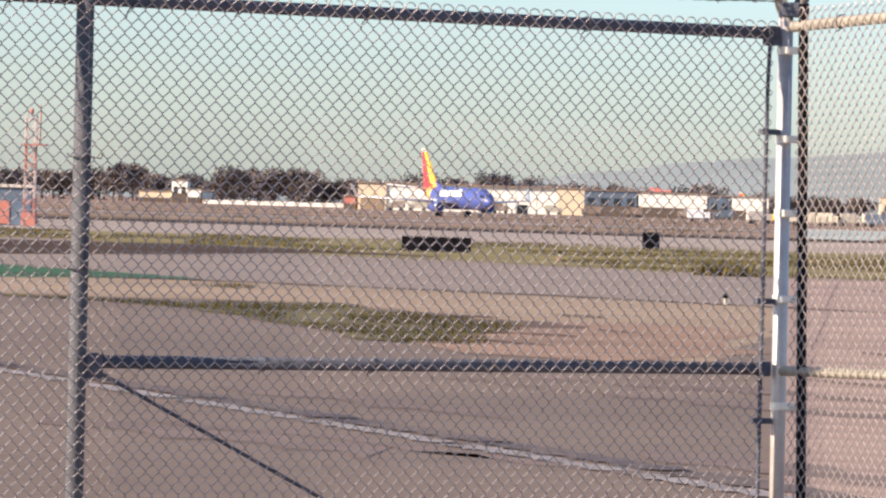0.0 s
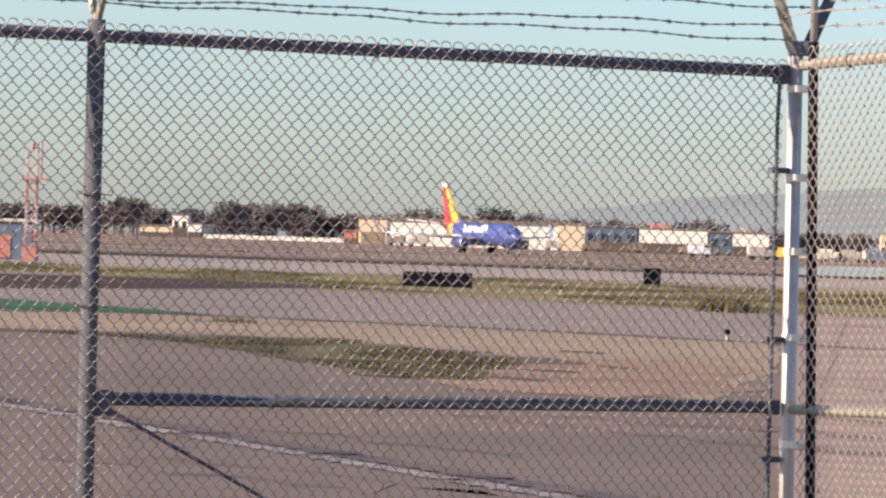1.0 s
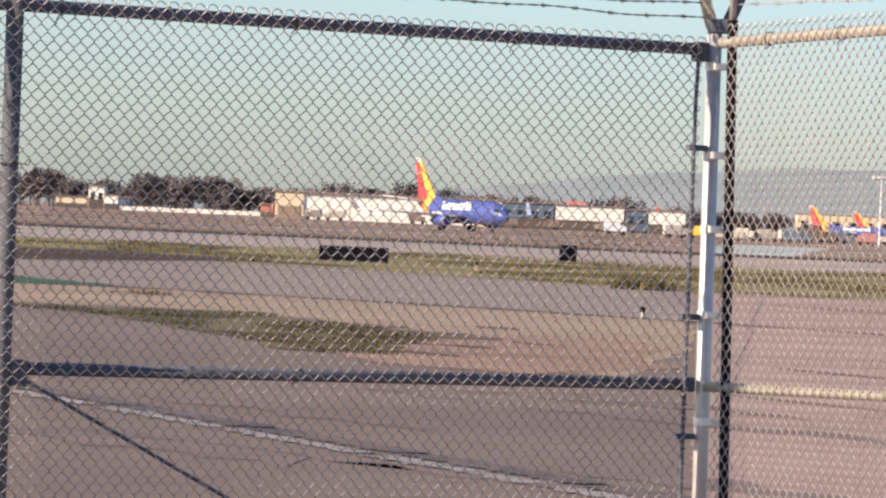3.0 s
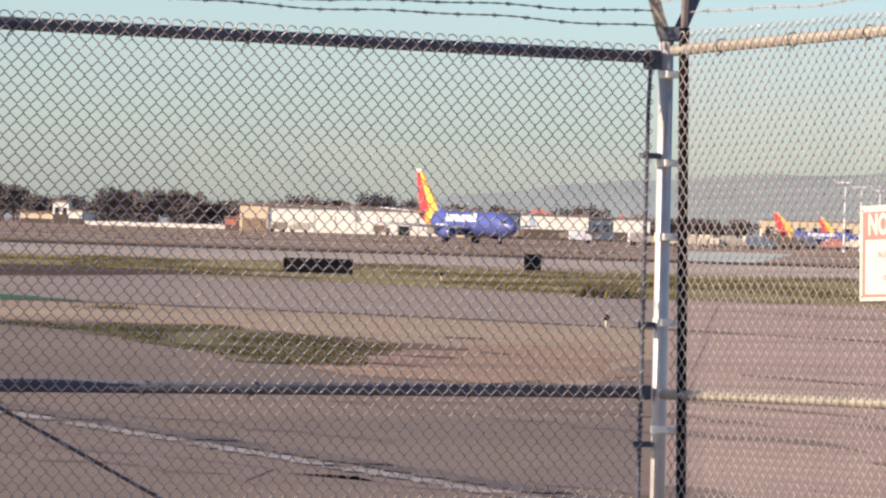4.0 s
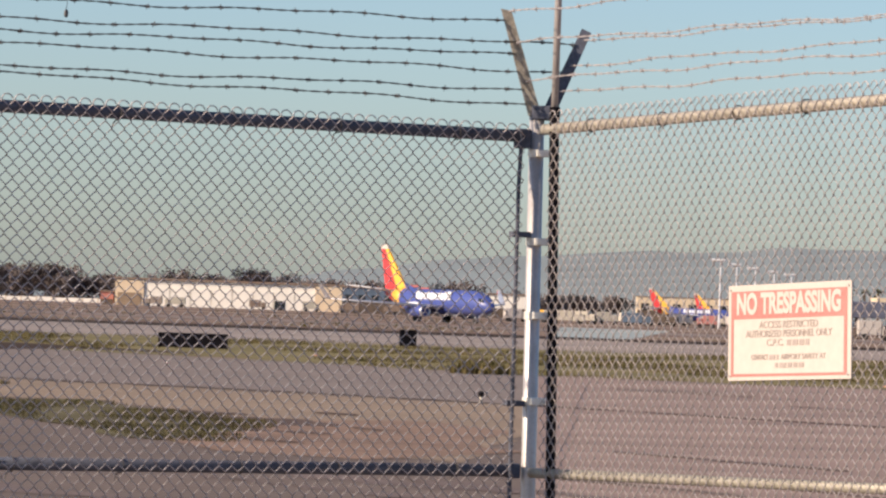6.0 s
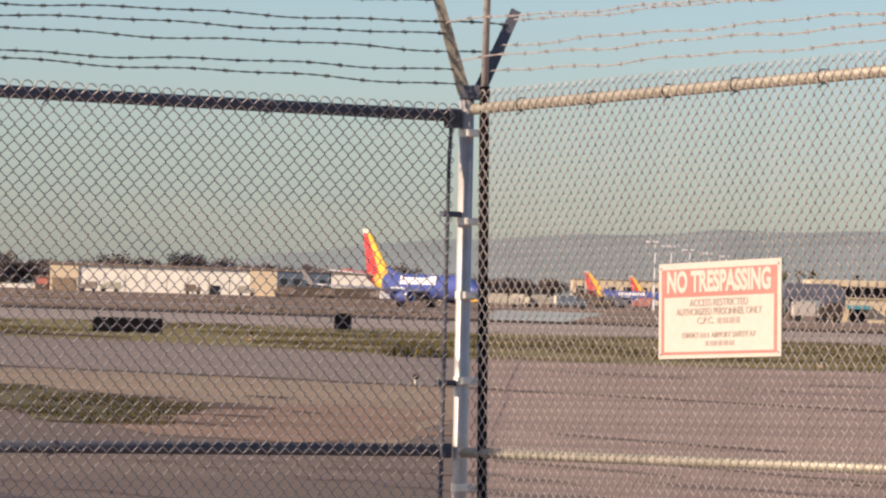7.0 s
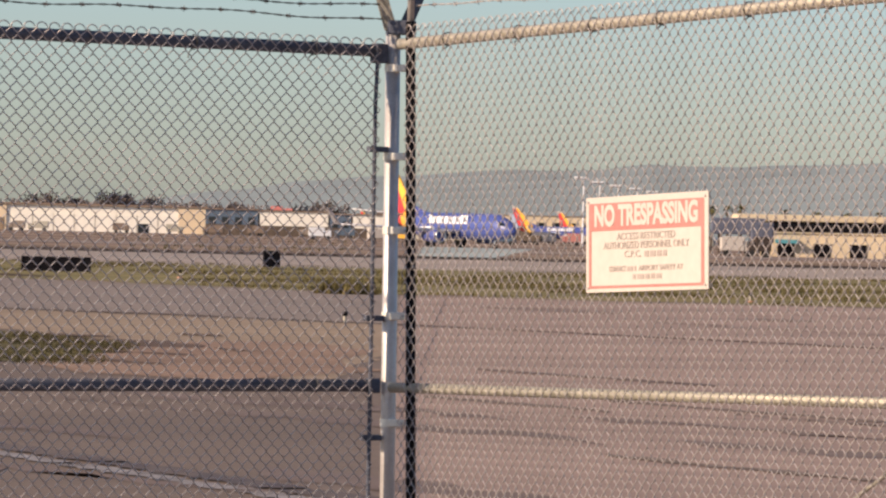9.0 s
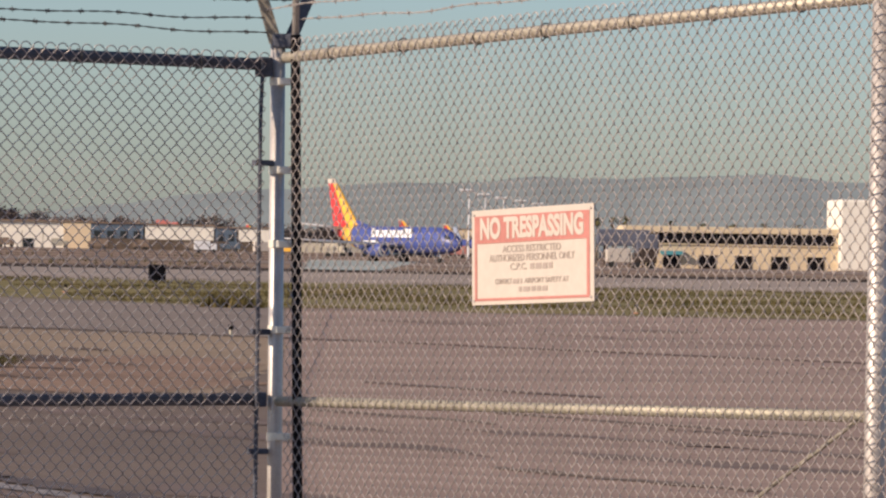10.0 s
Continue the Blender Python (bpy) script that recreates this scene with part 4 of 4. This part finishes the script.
def lattice_mast():
    ob = empty("lattice_mast", pose(-49.7, 306, 0), "red and white lattice antenna mast beside the verge", "mast")
    h, w = 7.6, 0.34
    for sx in (-1, 1):
        for sy in (-1, 1):
            for k in range(4):
                z0, z1 = h * k / 4, h * (k + 1) / 4
                part("leg", tubed([(sx * w, sy * w, z0), (sx * w, sy * w, z1)], 0.045, 6), M["mast_red"] if k % 2 == 0 else M["mast_pale"], ob)
    n = 12
    for k in range(n):
        z0, z1 = h * k / n, h * (k + 1) / n
        mt = M["mast_red"] if int(4 * k / n) % 2 == 0 else M["mast_pale"]
        for a, b in (((-w, -w), (w, -w)), ((w, -w), (w, w)), ((w, w), (-w, w)), ((-w, w), (-w, -w))):
            part("brace", tubed([(*a, z0), (*b, z1)], 0.030, 5), mt, ob)
    part("platform", boxed(-0.6, -0.7, 5.5, 1.1, 0.7, 5.62), M["mast_red"], ob)
    part("aerial", tubed([(0.62, 0, 5.6), (0.62, 0, 8.3)], 0.05, 6), M["mast_red"], ob)
    part("lamp", loft(bmesh.new(), [[(r * math.cos(k * math.tau / 10), r * math.sin(k * math.tau / 10), z) for k in range(10)] for r, z in ((0.05, 7.6), (0.14, 7.7), (0.14, 7.95), (0.04, 8.05))]), M["mast_red"], ob)
    part("cabinet", boxed(-0.5, -0.45, 0, 0.5, 0.45, 0.9, bevel=0.04), M["mast_red"], ob)


lattice_mast()
shed = empty("equipment_shelter", pose(-51.3, 311, 0), "blue-grey equipment shelter beside the antenna mast", "shelter")
part("wall", boxed(-3.4, -1.2, 0.0, 1.1, 1.2, 2.6, bevel=0.05), M["blue_grey"], shed)
part("roof", boxed(-3.6, -1.4, 2.6, 1.25, 1.4, 2.82, bevel=0.05), M["sign_white"], shed)
part("door", boxed(-1.5, -1.26, 0.1, -0.4, -1.21, 1.7), M["mast_red"], shed)


# ---- trees ----
def tree_mesh(seed, h, w):
    rnd = random.Random(seed)
    bm = bmesh.new()
    tube(bm, [(0, 0, 0), (0.2, 0, h * 0.3), (0.1, 0.1, h * 0.55)], 0.45, 7, r1=0.2)
    for k in range(4):
        a = rnd.uniform(0, math.tau)
        tube(bm, [(0.1, 0, h * rnd.uniform(0.25, 0.4)), (math.cos(a) * w * 0.3, math.sin(a) * w * 0.3, h * rnd.uniform(0.55, 0.75))], 0.16, 5, r1=0.06)
    trunk = finish(bm, "trunk", M["bark"])
    vs, fs = [], []
    hubs = [(rnd.gauss(0, w * 0.24), rnd.gauss(0, w * 0.24), h * (0.12 + 0.8 * rnd.random() ** 0.7), rnd.uniform(0.15, 0.26) * w) for _ in range(18)]
    for x, y, z, r in hubs:
        for _ in range(60):
            d = Vector((rnd.gauss(0, 1), rnd.gauss(0, 1), rnd.gauss(0, 0.8))).normalized() * r * rnd.uniform(0.6, 1.15)
            c = Vector((x, y, z)) + d
            u = Vector((rnd.gauss(0, 1), rnd.gauss(0, 1), rnd.gauss(0, 1))).normalized() * rnd.uniform(0.3, 0.65)
            v = u.orthogonal().normalized() * rnd.uniform(0.25, 0.5)
            b = len(vs)
            vs += [c - u, c + v, c + u, c - v]
            fs.append((b, b + 1, b + 2, b + 3))
    me = bpy.data.meshes.new("crown")
    me.from_pydata([tuple(v) for v in vs], [], fs)
    me.materials.append(M["leaf"])
    return trunk, me


kinds = []
for s, h, w in ((1, 12, 11), (2, 10, 10), (3, 13, 9), (4, 9, 12), (5, 7, 9)):
    trunk, crown = tree_mesh(s, h, w)
    ob = empty("tree", pose(0, -400 - 30 * s, 0), "dark broad-crowned tree in the far row", "tree", "far tree row")
    for name, me in (("trunk", trunk), ("crown", crown)):
        o = new(name, me)
        o.parent = ob
    kinds.append((ob, h))
rnd = random.Random(77)


def plant(bearing, y, top):
    """A tree of the row, scaled by choosing the kind nearest in height."""
    ob, h = min(kinds, key=lambda k: abs(k[1] - top) + rnd.uniform(0, 2.5))
    t = copy_thing(ob, pose(bearing * y, y, -max(0.0, h - top) * 0.6, 0, 0, rnd.uniform(0, 360)))


b = -0.205
while b < -0.086:
    z = 2.4 + 1.6 * (3.4 + 3.4 * noise.noise((b * 60, 1, 0)) + 2.0 * noise.noise((b * 170, 5, 0)))
    plant(b, rnd.uniform(1560, 1640), max(6, z + 1.5))
    b += rnd.uniform(0.0016, 0.0034)
for bx, top in ((-0.142, 13.5), (-0.139, 13), (-0.118, 13), (-0.114, 12.5), (-0.110, 12), (-0.103, 13), (-0.100, 12)):
    plant(bx, 1550, top)
b = -0.083
while b < 0.004:
    plant(b, rnd.uniform(1500, 1580), rnd.choice((8, 9, 9.5, 10.5)))
    b += rnd.uniform(0.002, 0.006)
for bx, top in ((-0.0585, 12.5), (-0.0555, 12), (-0.066, 10.5), (-0.072, 11), (-0.040, 10)):
    plant(bx, 1490, top)
b = 0.004
while b < 0.026:
    plant(b, rnd.uniform(2030, 2100), rnd.choice((7, 8, 9, 10)))
    b += rnd.uniform(0.0015, 0.003)
for k, _ in kinds:
    for o in (*k.children, k):
        bpy.data.objects.remove(o)


def palm(x, y, h, seed):
    rnd = random.Random(seed)
    ob = empty("palm_tree", pose(x, y, 0), "palm tree with a brown-green crown behind the terminal", "palm tree", "palms behind the terminal")
    part("trunk", tubed([(0, 0, 0), (0.1, 0, h * 0.5), (0.05, 0, h)], 0.2, 7, r1=0.13), M["bark"], ob)
    for k in range(16):
        a, el = rnd.uniform(0, math.tau), rnd.uniform(-0.5, 1.1)
        L = rnd.uniform(1.1, 1.6)
        d = Vector((math.cos(a) * math.cos(el), math.sin(a) * math.cos(el), math.sin(el)))
        s = Vector((-math.sin(a), math.cos(a), 0)) * 0.22
        p = [Vector((0.05, 0, h)) + d * L * f - Vector((0, 0, 0.7 * f * f)) for f in (0, 0.5, 1)]
        bm = bmesh.new()
        loft(bm, [[p[i] - s * w, p[i] + Vector((0, 0, 0.05)), p[i] + s * w, p[i] - Vector((0, 0, 0.03))] for i, w in ((0, 0.3), (1, 1.0), (2, 0.15))])
        part("frond", bm, M["palm"], ob)


for i, bx in enumerate((0.0735, 0.077, 0.080, 0.0897, 0.0968, 0.1040, 0.1108, 0.1180)):
    palm(bx * 720, 720, 6.6 if i > 2 else 7.2, 90 + i)

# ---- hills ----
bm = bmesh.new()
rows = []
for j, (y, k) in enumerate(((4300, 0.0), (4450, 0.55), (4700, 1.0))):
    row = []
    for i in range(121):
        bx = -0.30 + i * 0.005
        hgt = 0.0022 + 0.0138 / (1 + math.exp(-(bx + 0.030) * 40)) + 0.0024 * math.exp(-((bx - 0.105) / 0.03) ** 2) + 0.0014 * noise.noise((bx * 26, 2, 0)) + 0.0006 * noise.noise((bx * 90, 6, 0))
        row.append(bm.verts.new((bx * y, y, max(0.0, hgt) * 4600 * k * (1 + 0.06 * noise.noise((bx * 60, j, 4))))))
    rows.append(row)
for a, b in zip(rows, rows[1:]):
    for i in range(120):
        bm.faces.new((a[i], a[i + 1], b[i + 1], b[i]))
tagged(part("backdrop", bm, M["hill"], smooth=True), "hills tinted blue-grey for haze behind the airfield", "hills", kind="structure")


def motions():
    rows = []
    for t, x, y, rz in ((0.0, -62.6, 838, -63.5), (1.0, -58.0, 825, -61.8), (2.5, -49.1, 800, -59.3), (4.5, -34.8, 770, -57.0), (5.5, -26.6, 756, -56.0), (7.5, -10.6, 731, -55.0), (9.5, 5.3, 702, -54.8), (10.0, 9.6, 695, -54.7)):
        rows.append((t, pose(x, y, 0, 0, 0, rz)))
    walk(plane, rows)


motions()
